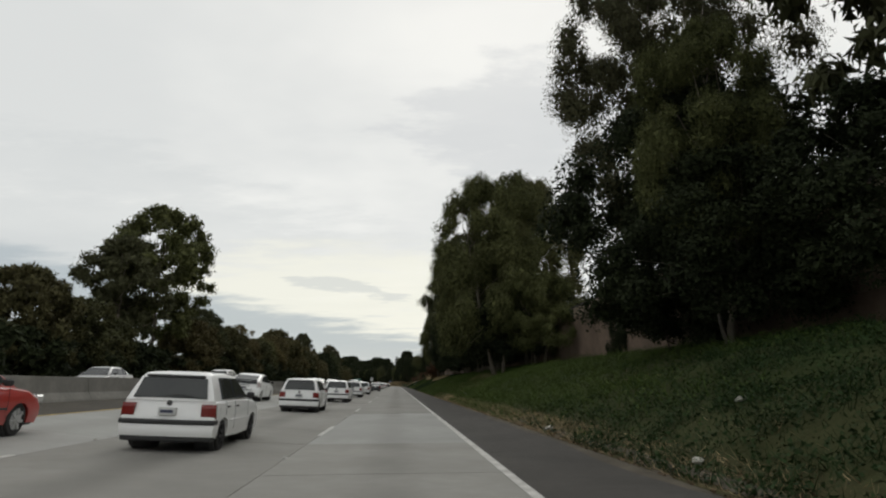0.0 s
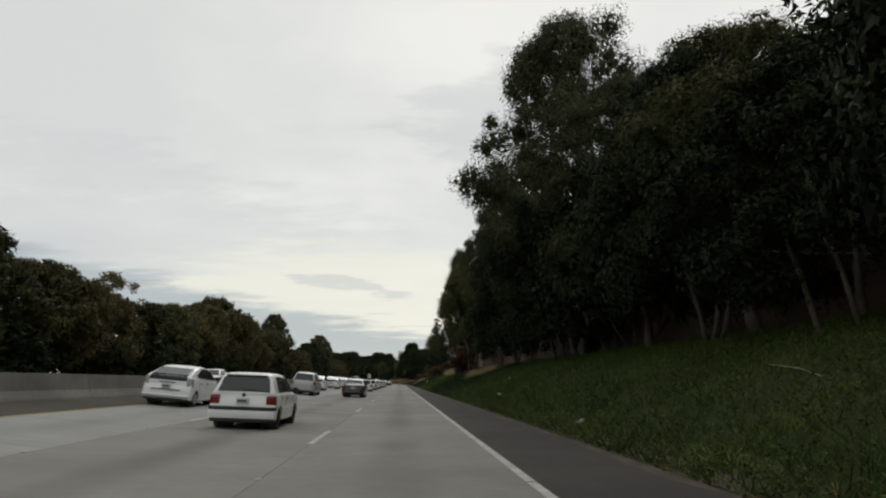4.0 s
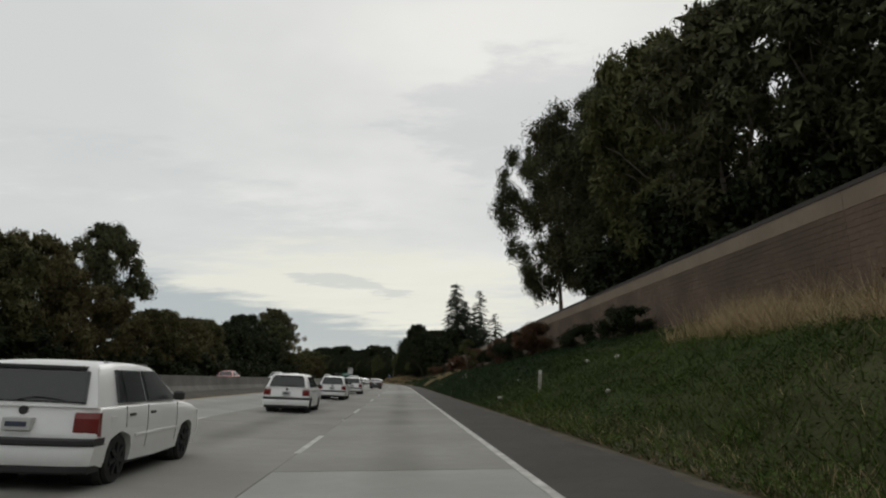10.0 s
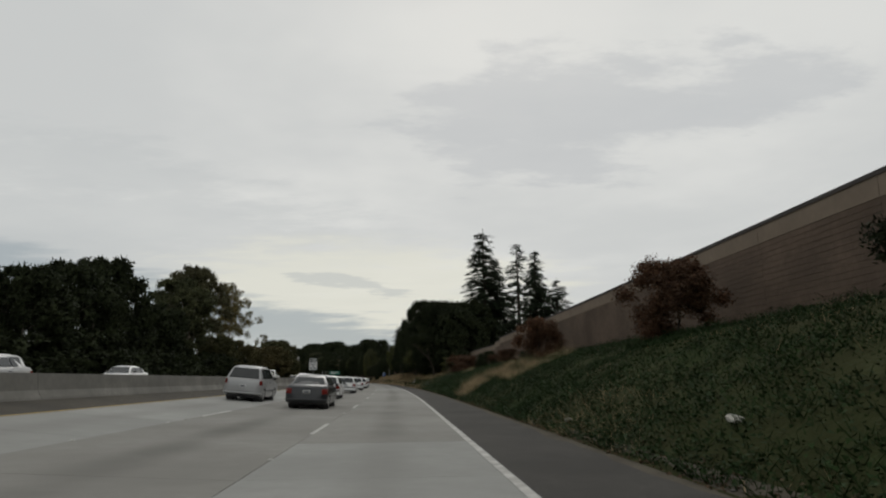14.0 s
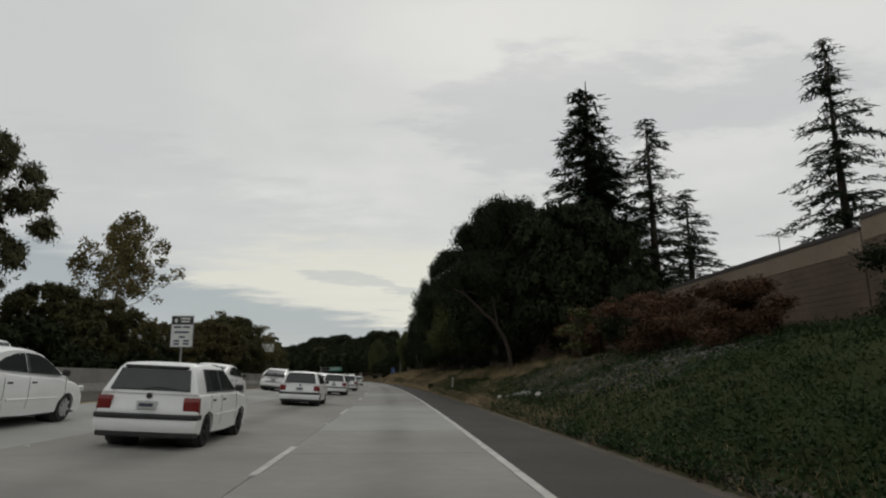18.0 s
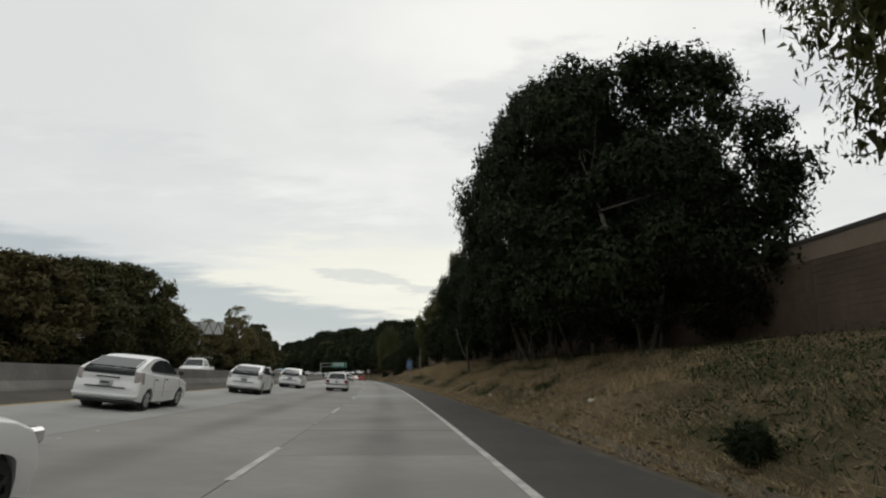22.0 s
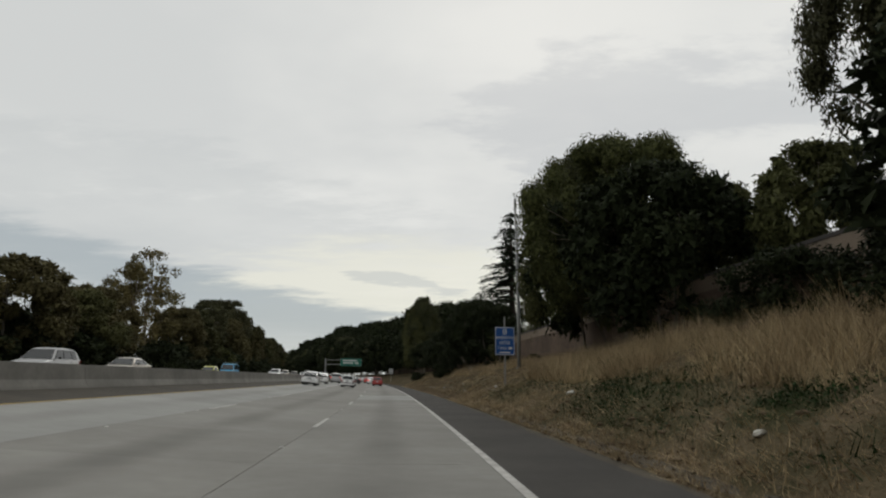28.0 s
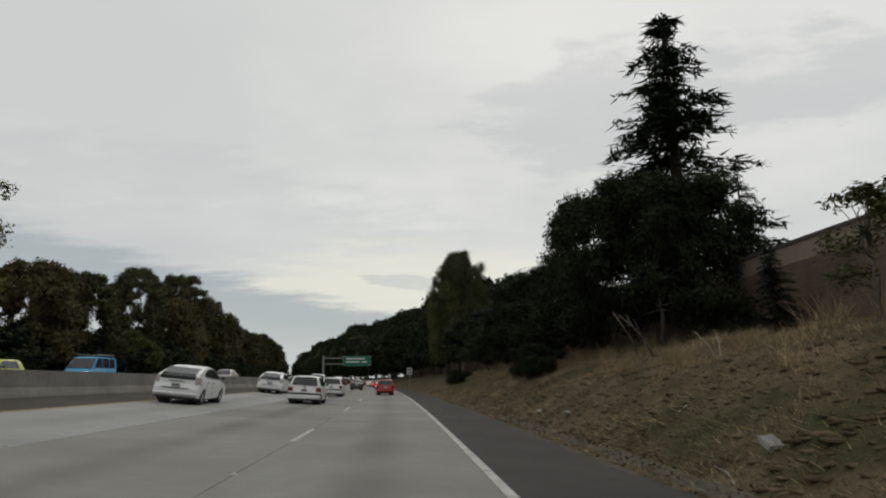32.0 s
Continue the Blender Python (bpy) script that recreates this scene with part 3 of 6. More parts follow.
def leaf_cloud(rng, centres, radii, count, size, droop, squash=0.75, hollow=0.55, thin=0.5):
    """Pointed leaves scattered over the shells of clumps. Returns verts (3n, 3)."""
    w = np.array(radii) ** 2
    pick = rng.choice(len(centres), count, p=w / w.sum())
    c, r = np.array(centres)[pick], np.array(radii)[pick]
    d = rng.normal(size=(count, 3))
    d[:, 2] += 0.25
    d /= np.linalg.norm(d, axis=1)[:, None]
    lump = 1 + 0.22 * np.sin(d[:, 0] * 5 + pick) * np.cos(d[:, 1] * 4 + 2 * pick) + 0.12 * np.sin(d[:, 2] * 9 + pick)
    rad = r * lump * (hollow + (1.06 - hollow) * rng.random(count) ** 0.8)
    stray = rng.random(count) < 0.03
    rad[stray] *= 1.18
    p = c + d * rad[:, None] * np.array([1, 1, squash])
    nrm = d + rng.normal(size=(count, 3)) * 0.5
    ax = np.cross(nrm, rng.normal(size=(count, 3))) + d * 0.2
    ax[:, 2] -= droop * 0.8
    ax /= np.linalg.norm(ax, axis=1)[:, None]
    sd = np.cross(ax, nrm)
    sd /= np.linalg.norm(sd, axis=1)[:, None] + 1e-6
    L = size * rng.uniform(0.6, 1.4, count)[:, None]
    v = np.stack([p + sd * L * thin * 0.5, p + ax * L, p - sd * L * thin * 0.5 + ax * L * 0.15], 1)
    return v.reshape(-1, 3)


def inner_sprays(rng, centres, radii, count, size, droop, squash, thin, broad=1.75):
    """Broad sprays in the middle of the clumps, which keep the sky from showing through."""
    return leaf_cloud(rng, centres, np.array(radii) * 0.66, count, size * broad, droop, squash, 0.15, min(0.65, thin * 1.9))


def tris_object(name, v, f, mat, parent=None):
    me = bpy.data.meshes.new(name)
    me.vertices.add(len(v))
    me.vertices.foreach_set("co", np.ascontiguousarray(v, dtype=np.float32).ravel())
    me.loops.add(3 * len(f))
    me.loops.foreach_set("vertex_index", np.ascontiguousarray(f, dtype=np.int32).ravel())
    me.polygons.add(len(f))
    me.polygons.foreach_set("loop_start", np.arange(0, 3 * len(f), 3, dtype=np.int32))
    me.update(calc_edges=True)
    me.materials.append(mat)
    ob = new(name, me)
    if parent:
        ob.parent = parent
    return ob


def leaves_object(name, v, mat, parent=None):
    f = np.arange(len(v)).reshape(-1, 3)
    return tris_object(name, v, f, mat, parent)


def bent(rng, a, b, wob, n=4):
    a, b = Vector(a), Vector(b)
    pts = []
    for i in range(n + 1):
        t = i / n
        p = a.lerp(b, t)
        if 0 < i < n:
            p += Vector(rng.normal(size=3)) * wob
        pts.append(p)
    return pts


# kind: height, radius, lowest clump, clumps, clump radius, leaves, leaf size, droop, thinness, squash, leaf, bark, share of inner sprays
KINDS = {
    "eucalyptus_tree": (20.0, 6.5, 0.26, 150, (0.65, 1.45), 60000, 0.205, 0.7, 0.42, 0.85, "leaf_euc", "bark", 0.16),
    "oak_tree": (12.0, 6.5, 0.12, 140, (0.65, 1.35), 40000, 0.215, 0.15, 0.60, 0.85, "leaf_oak", "bark_grey", 0.20),
    "pepper_tree": (13.0, 6.0, 0.16, 150, (0.55, 1.15), 60000, 0.195, 0.9, 0.42, 1.05, "leaf_green", "bark", 0.16),
    "sycamore_tree": (18.0, 6.0, 0.22, 60, (0.5, 1.2), 5200, 0.34, 0.2, 0.7, 0.9, "leaf_yellow", "bark", 0.05),
    "shrub": (3.0, 2.4, 0.02, 26, (0.4, 0.75), 9000, 0.15, 0.0, 0.5, 0.9, "leaf_oak", "bark_dark", 0.16),
    "rust_shrub": (4.0, 2.6, 0.04, 30, (0.4, 0.95), 15000, 0.125, 0.1, 0.6, 0.9, "leaf_red", "bark_dark", 0.22),
    "sapling_tree": (5.0, 1.3, 0.25, 22, (0.25, 0.5), 1500, 0.17, 0.2, 0.5, 0.9, "leaf_green", "bark", 0.02),
}
PROFILE = {
    "eucalyptus_tree": ((0.2, 0.35), (0.4, 0.8), (0.62, 1.0), (0.82, 0.8), (1.0, 0.3)),
    "oak_tree": ((0.05, 0.75), (0.25, 1.0), (0.55, 1.0), (0.8, 0.78), (1.0, 0.35)),
    "pepper_tree": ((0.1, 0.8), (0.3, 1.0), (0.6, 0.95), (0.85, 0.65), (1.0, 0.3)),
    "sycamore_tree": ((0.2, 0.5), (0.45, 1.0), (0.7, 0.85), (0.88, 0.55), (1.0, 0.25)),
    "shrub": ((0.0, 0.9), (0.4, 1.0), (0.75, 0.75), (1.0, 0.35)),
    "rust_shrub": ((0.0, 0.7), (0.4, 1.0), (0.75, 0.8), (1.0, 0.4)),
    "sapling_tree": ((0.2, 0.5), (0.5, 1.0), (0.8, 0.7), (1.0, 0.3)),
}


# how far clumps crowd the outside of the crown, and how uneven its outline is
BUILD = {"eucalyptus_tree": (0.70, 0.29), "oak_tree": (0.78, 0.20), "pepper_tree": (0.80, 0.23), "sycamore_tree": (0.6, 0.26), "sapling_tree": (0.5, 0.25)}


def make_tree(kind, seed, leaf="", trunks=1, share=1.0, grow=1.0):
    H, R, low, clumps, cr, leaves, size, droop, thin, squash, mat, bark, core = KINDS[kind]
    rng = np.random.default_rng(seed)
    root = new(kind)
    centres, radii = [], []
    px, py = zip(*PROFILE[kind])
    outer, uneven = BUILD.get(kind, (0.6, 0.2))
    while len(centres) < clumps:
        k = len(centres)
        t = low + (1 - low) * rng.random() ** (1.25 if "shrub" in kind else 0.85)
        a = k * 2.39996 + rng.uniform(-0.35, 0.35)
        prof = float(np.interp(t, px, py))
        env = R * prof * (1 + uneven * (math.sin(2 * a + seed) * math.sin(5 * t + seed) + 0.6 * math.sin(3 * a + 2.0 * seed + 4 * t)))
        r = rng.uniform(*cr) * (0.72 + 0.38 * prof)
        q = max(0.0, env - r * rng.choice((0.85, 0.72, 0.55, 0.15))) if rng.random() < outer else env * 0.75 * rng.random() ** 0.6
        centres.append((q * math.cos(a), q * math.sin(a), min(t * H, H - r * squash * 0.9)))
        radii.append(r)
    v = leaf_cloud(rng, centres, radii, int(leaves * share), size * grow, droop, squash, 0.74, thin)
    inner = inner_sprays(rng, centres, radii, int(leaves * core * (0.4 + 2.0 * min(share, 1))), size, droop, squash, thin, 1.5 if share > 0.9 else 3.2)
    leaves_object("crown", np.concatenate([v, inner]), M[leaf or mat], root)
    bm = bmesh.new()
    order = sorted(range(len(centres)), key=lambda i: centres[i][2])
    for k in range(trunks):
        a = 2 * math.pi * (k + rng.random()) / trunks
        lean = (0.06 if trunks == 1 else 0.28) * R
        foot = Vector((0.25 * k * math.cos(a), 0.25 * k * math.sin(a), -0.4))
        crotch = Vector((lean * math.cos(a), lean * math.sin(a), H * (0.40 + 0.08 * rng.random())))
        tip = Vector((1.7 * crotch.x, 1.7 * crotch.y, H * 0.86))
        r0 = (0.0135 if trunks == 1 else 0.0105) * H
        tube(bm, bent(rng, foot, crotch, 0.012 * H), [r0 * 1.35, r0, r0 * 0.9, r0 * 0.82, r0 * 0.72], 8)
        tube(bm, bent(rng, crotch, tip, 0.02 * H), [r0 * 0.7, r0 * 0.5, r0 * 0.38, r0 * 0.25, r0 * 0.1], 6)
        mine = [i for i in order if i % trunks == k]
        for i in mine[:: max(1, len(mine) // (12 // trunks))]:
            c = Vector(centres[i])
            t = min(0.95, max(0.25, (c.z / H) * 0.75))
            base = foot.lerp(crotch, min(1, t / 0.45)) if t < 0.45 else crotch.lerp(tip, (t - 0.45) / 0.55)
            tube(bm, bent(rng, base, c, 0.015 * H, 3), [r0 * 0.42, r0 * 0.28, r0 * 0.18, r0 * 0.06], 5)
    part("trunk", bm, M[bark], root, smooth=True)
    return root


def make_redwood(seed, leaves=17000, sparse=1.0):
    """Conifer with tiers of drooping boughs."""
    H, R = 25.0, 5.0
    rng = np.random.default_rng(seed)
    root = new("redwood_tree")
    bm = bmesh.new()
    tube(bm, [(0, 0, -0.4), (0.05, 0, H * 0.3), (0, 0.06, H * 0.65), (0, 0, H)], [0.45, 0.33, 0.18, 0.03], 8)
    pts, dirs = [], []
    z = H * 0.10
    while z < H * 0.985:
        t = (z - H * 0.08) / (H * 0.92)
        reach = R * (1 - t) ** 0.8 + 0.25
        for k in range(int(7 * sparse) if t < 0.8 else 5):
            a = rng.random() * 2 * math.pi
            ln = reach * rng.uniform(0.6, 1.15)
            base = Vector((0, 0, z + rng.uniform(-0.3, 0.3)))
            tip = base + Vector((ln * math.cos(a), ln * math.sin(a), -0.28 * ln + 0.12))
            mid = base.lerp(tip, 0.55) + Vector((0, 0, 0.10 * ln))
            if t < 0.9:
                tube(bm, [base, mid, tip], [0.06 * (1 - t) + 0.02, 0.03, 0.01], 4)
            for q in np.linspace(0.12, 1.0, max(3, int(ln * 4.5))):
                p = base.lerp(mid, q / 0.55) if q < 0.55 else mid.lerp(tip, (q - 0.55) / 0.45)
                pts.append(p)
                dirs.append((math.cos(a), math.sin(a)))
        z += rng.uniform(0.42, 0.75) / sparse
    part("trunk", bm, M["bark_dark"], root, smooth=True)
    P, D = np.array(pts), np.array(dirs)
    pick = rng.integers(0, len(P), leaves)
    p = P[pick] + rng.normal(size=(leaves, 3)) * np.array([0.16, 0.16, 0.10])
    side = np.stack([-D[pick, 1], D[pick, 0], np.zeros(leaves)], 1) * rng.choice([-1, 1], leaves)[:, None]
    ax = side * 0.8 + np.c_[D[pick] * 0.7, np.full(leaves, -0.35)] + rng.normal(size=(leaves, 3)) * 0.3
    ax /= np.linalg.norm(ax, axis=1)[:, None]
    sd = np.cross(ax, rng.normal(size=(leaves, 3)) * 0.5 + np.array([0, 0, 1]))
    sd /= np.linalg.norm(sd, axis=1)[:, None]
    L = rng.uniform(0.35, 0.75, leaves)[:, None]
    v = np.stack([p + sd * L * 0.12, p + ax * L, p - sd * L * 0.12], 1).reshape(-1, 3)
    leaves_object("crown", v, M["leaf_conifer"], root)
    return root


MASTERS = {}


def master(kind, variant):
    key = (kind, variant)
    if key not in MASTERS:
        if kind == "redwood_tree":
            ob = make_redwood(40 + variant, (20000, 20000, 9000, 15000)[variant], (1.0, 1.0, 0.75, 0.9)[variant])
        else:
            leaf = ""
            if kind == "eucalyptus_tree" and variant % 10 == 2:
                leaf = "leaf_green"
            if kind == "oak_tree" and variant // 10 == 3:
                leaf = "leaf_olive"
            share, grow = ((1.0, 1.0), (0.24, 1.9), (0.12, 2.7), (0.32, 1.6), (1.9, 0.70))[variant // 10]
            ob = make_tree(kind, 11 * (variant % 40) + 5, leaf, 1 if kind in ("sapling_tree", "sycamore_tree") else (variant % 3) + 1,
                           share, grow)
        MASTERS[key] = ob
        return ob, True
    return MASTERS[key], False


SIZE = {k: (v[0], v[1]) for k, v in KINDS.items()}
SIZE["redwood_tree"] = (25.0, 5.0)
WORDS = {
    "eucalyptus_tree": ("tall grey-green eucalyptus with drooping leaves and pale trunk", "tree"),
    "oak_tree": ("dense dark evergreen oak with crown reaching the bank", "tree"),
    "pepper_tree": ("rounded green tree with hanging feathery foliage", "tree"),
    "sycamore_tree": ("thin autumn tree with sparse yellowing leaves", "tree"),
    "shrub": ("low dark green shrub on the roadside bank", "shrub"),
    "rust_shrub": ("rust-brown dying shrub growing on the bank", "shrub"),
    "sapling_tree": ("slender young tree with few leaves on the bank", "tree"),
    "redwood_tree": ("tall conical redwood with tiers of drooping boughs", "tree"),
}


def plant(kind, variant, s, n, height, radius, z=None, label="", group=""):
    ob, first = master(kind, variant)
    if z is None:
        z = bank_z(s, min(n, 60)) if n > 0 else left_z(s, n)
    h0, r0 = SIZE[kind]
    turn = (s * 37.7 + n * 11.3) % 360
    m = along(s, n, z - 0.05, turn) @ Matrix.Diagonal((radius / r0, radius / r0, height / h0, 1))
    words, cat = WORDS[kind]
    if first:
        ob.matrix_basis = m
    else:
        # unscaled copy, then the wanted pose
        ob = copy_thing(ob, m @ Matrix.Diagonal((*[1 / c for c in ob.scale], 1)))
        ob.matrix_basis = m
    tagged(ob, label or words, cat, group or ("trees along the bank" if n > 0 else "trees beyond the oncoming lanes"))
    return ob


E_, O_, P_, S_, B_, RB, SA, RW = "eucalyptus_tree", "oak_tree", "pepper_tree", "sycamore_tree", "shrub", "rust_shrub", "sapling_tree", "redwood_tree"
# right bank and behind the wall: kind, variant, s, n, height, radius
RIGHT = (
    (E_, 0, 26, 10.6, 19.5, 4.9), (O_, 0, 25, 11.2, 8.6, 3.2), (E_, 1, 12.5, 13.5, 20, 5.0), (O_, 1, 15.5, 12.6, 6.6, 4.2), (O_, 2, 23, 10.8, 10, 5.0), (E_, 2, 20.3, 9.4, 11.5, 2.8), (O_, 1, 20, 9.3, 6.2, 3.8), (B_, 0, 24.5, 9.2, 2.6, 2.2),
    # the shrub at 37.5 stands in for a vine hanging down the wall
    (P_, 1, 56, 7.2, 18.2, 6.2), (P_, 1, 51.5, 10.2, 7.6, 4.0), (O_, 0, 56, 9.8, 7.5, 4.6), (O_, 2, 66, 9.0, 8.0, 4.6), (B_, 1, 37.5, 11.65, 3.3, 0.75), (P_, 0, 57, 10.4, 17.2, 4.7), (O_, 1, 66.5, 9.2, 14.5, 5.0), (O_, 0, 76, 9.6, 6.8, 4.2), (O_, 2, 83, 9.2, 10, 4.2), (O_, 1, 87, 11.0, 10.5, 4.6), (O_, 0, 92.5, 11.2, 11, 4.6), (O_, 1, 98, 10.8, 10, 4.4), (O_, 0, 477, 12.0, 11, 4.6),
    (E_, 2, 82, 10.4, 11.0, 4.8), (E_, 0, 90, 9.8, 13.2, 5.0), (E_, 1, 101, 9.6, 22.6, 6.3), (O_, 1, 108, 10.0, 12, 5.0), (O_, 2, 103, 9.4, 7.0, 4.2), (O_, 0, 95, 10.6, 7.5, 4.2),
    (O_, 0, 116, 9.6, 12, 5.0), (E_, 0, 127, 10.4, 19.5, 4.8), (E_, 1, 131, 11.2, 20, 4.6), (E_, 2, 140, 11.0, 16, 4.0), (O_, 0, 127.5, 10.6, 8.8, 4.0), (E_, 0, 147, 12.9, 16, 4.6), (P_, 0, 150, 8.3, 15, 5.7), (E_, 1, 157, 9.8, 20, 3.8), (O_, 2, 155, 10.6, 13.5, 4.2),
    (RB, 0, 162, 8.2, 4.0, 2.7), (RB, 1, 167, 8.8, 2.9, 1.6), (RB, 1, 178, 9.6, 1.2, 1.0),
    (E_, 2, 173, 17.2, 11.0, 5.0), (E_, 0, 181, 17.8, 11.5, 5.0), (E_, 1, 188, 17, 15, 5.0), (O_, 0, 191, 17.5, 8.5, 5.0), (O_, 1, 201, 18.0, 9.5, 5.2), (O_, 2, 211, 18.5, 9.5, 5.0), (E_, 0, 196, 16.5, 18, 5.4), (E_, 2, 206, 16.5, 21, 5.6), (E_, 0, 217, 18, 24, 6.0), (E_, 0, 235, 15.6, 26, 6.2), (E_, 1, 221, 18, 24, 7.0), (E_, 1, 228, 20, 23, 6.5), (E_, 2, 219, 23, 22, 6),
    (B_, 0, 199, 10.3, 1.8, 1.8), (B_, 1, 207, 10.4, 1.5, 1.6), (RB, 0, 218, 9.4, 2.8, 1.9), (B_, 2, 226, 9.6, 2.6, 2.2), (RB, 1, 231.7, 8.6, 2.6, 1.4), (RB, 0, 237.5, 9.6, 1.2, 0.7), (B_, 1, 238.5, 9.6, 1.3, 1.0),
    (SA, 0, 237.5, 5.8, 3.9, 1.3), (B_, 0, 246, 9.8, 2.2, 2.0), (RB, 0, 258, 9.0, 2.8, 2.0), (RB, 1, 279.6, 8.6, 2.9, 1.9), (B_, 2, 291, 10.4, 0.8, 1.0),
    (RB, 1, 300, 10.2, 1.5, 1.6), (B_, 1, 313, 10.2, 1.9, 1.7), (RB, 0, 319, 8.6, 1.9, 1.8), (RB, 1, 324, 8.4, 2.2, 2.0), (B_, 2, 327, 8.8, 2.9, 1.6), (RB, 0, 334, 9.4, 2.6, 2.2), (SA, 0, 329, 6.8, 2.6, 1.2),
    (RW, 0, 360, 18.4, 28.5, 7.6), (RW, 1, 365, 21.5, 23, 7.0), (RW, 2, 363, 26.0, 26, 7.0), (RW, 2, 366, 31.5, 19, 6.0), (RW, 2, 329, 20.5, 15.5, 3.6), (RW, 1, 309, 15.6, 13.2, 3.2), (RW, 0, 305.5, 17.2, 9.2, 3.2),
    (O_, 0, 342, 10.4, 10.3, 4.0), (O_, 2, 348, 7.4, 13.0, 4.6), (O_, 0, 349.5, 6.6, 4.6, 2.6), (O_, 1, 357, 10.2, 13.5, 5.6), (O_, 2, 357, 14.8, 13, 5),
    (P_, 1, 364.5, 8.8, 13.2, 5.0), (O_, 1, 385, 9.0, 12.6, 6.0), (O_, 0, 386, 10.0, 6.0, 4.6), (O_, 0, 395, 10.0, 13, 5.2), (O_, 2, 401, 9.4, 19, 5.0), (O_, 1, 396, 14.5, 13, 5.0), (O_, 1, 402, 11.0, 8.5, 4.8), (O_, 0, 411, 11.2, 9.0, 4.8), (O_, 2, 393.5, 11.2, 8.0, 4.4),
    (E_, 0, 409, 9.8, 17, 3.9), (O_, 2, 416, 9.8, 10.5, 4.2), (O_, 0, 424, 9.4, 11.5, 4.4), (O_, 2, 420, 11.2, 9.0, 4.8), (O_, 1, 433, 9.4, 12.5, 4.2), (O_, 2, 407, 14.5, 15, 5),
    (E_, 0, 453.5, 12.6, 20.5, 3.5), (O_, 1, 448, 11.0, 7.0, 3.8), (O_, 2, 440, 11.2, 6.0, 3.4), (E_, 1, 448, 13.5, 15.5, 5.5), (B_, 0, 452, 10.6, 3.0, 2.4), (B_, 2, 458, 11.2, 2.6, 2.2),
    (P_, 0, 462, 15.5, 7.5, 3.0), (P_, 0, 468, 15.0, 7.5, 3.2), (P_, 0, 472, 11.2, 11.9, 4.9), (O_, 1, 466.5, 11.0, 8.5, 4.2), (P_, 1, 479, 11.2, 11.5, 3.8),
    (E_, 0, 488, 14.4, 16.5, 4.8), (E_, 1, 497, 17.0, 20, 3.9), (E_, 2, 494, 18.5, 15, 4.2),
    # the redwood at 504.5 is a shrunken copy used as a small dark conifer
    (B_, 1, 492.5, 10.9, 0.7, 0.6), (RW, 3, 504.5, 10.7, 3.0, 0.95), (B_, 1, 507.5, 10.2, 1.6, 1.5), (SA, 0, 498, 9.0, 3.0, 1.1),
    (RW, 3, 519, 14.8, 20.0, 6.4), (RW, 2, 522, 20.3, 12, 2.6), (O_, 0, 511, 9.8, 7.4, 4.0), (O_, 2, 518, 9.9, 8.6, 4.0), (O_, 1, 527, 9.2, 6.2, 4.4), (O_, 0, 537, 8.6, 5.0, 4.2), (O_, 2, 548, 8.8, 5.8, 4.5),
    (P_, 1, 562, 6.6, 14.0, 3.6), (E_, 1, 561, 7.2, 15, 3.2), (B_, 2, 516, 5.4, 1.6, 1.4), (B_, 1, 540, 4.2, 1.4, 1.3),
    # overlapping saplings in place of spiky tall shrubs behind the wall
    (SA, 0, 501.6, 13.2, 3.9, 1.5), (SA, 0, 502.2, 13.8, 3.6, 1.6), (SA, 0, 497.6, 13.0, 3.6, 1.2),
)
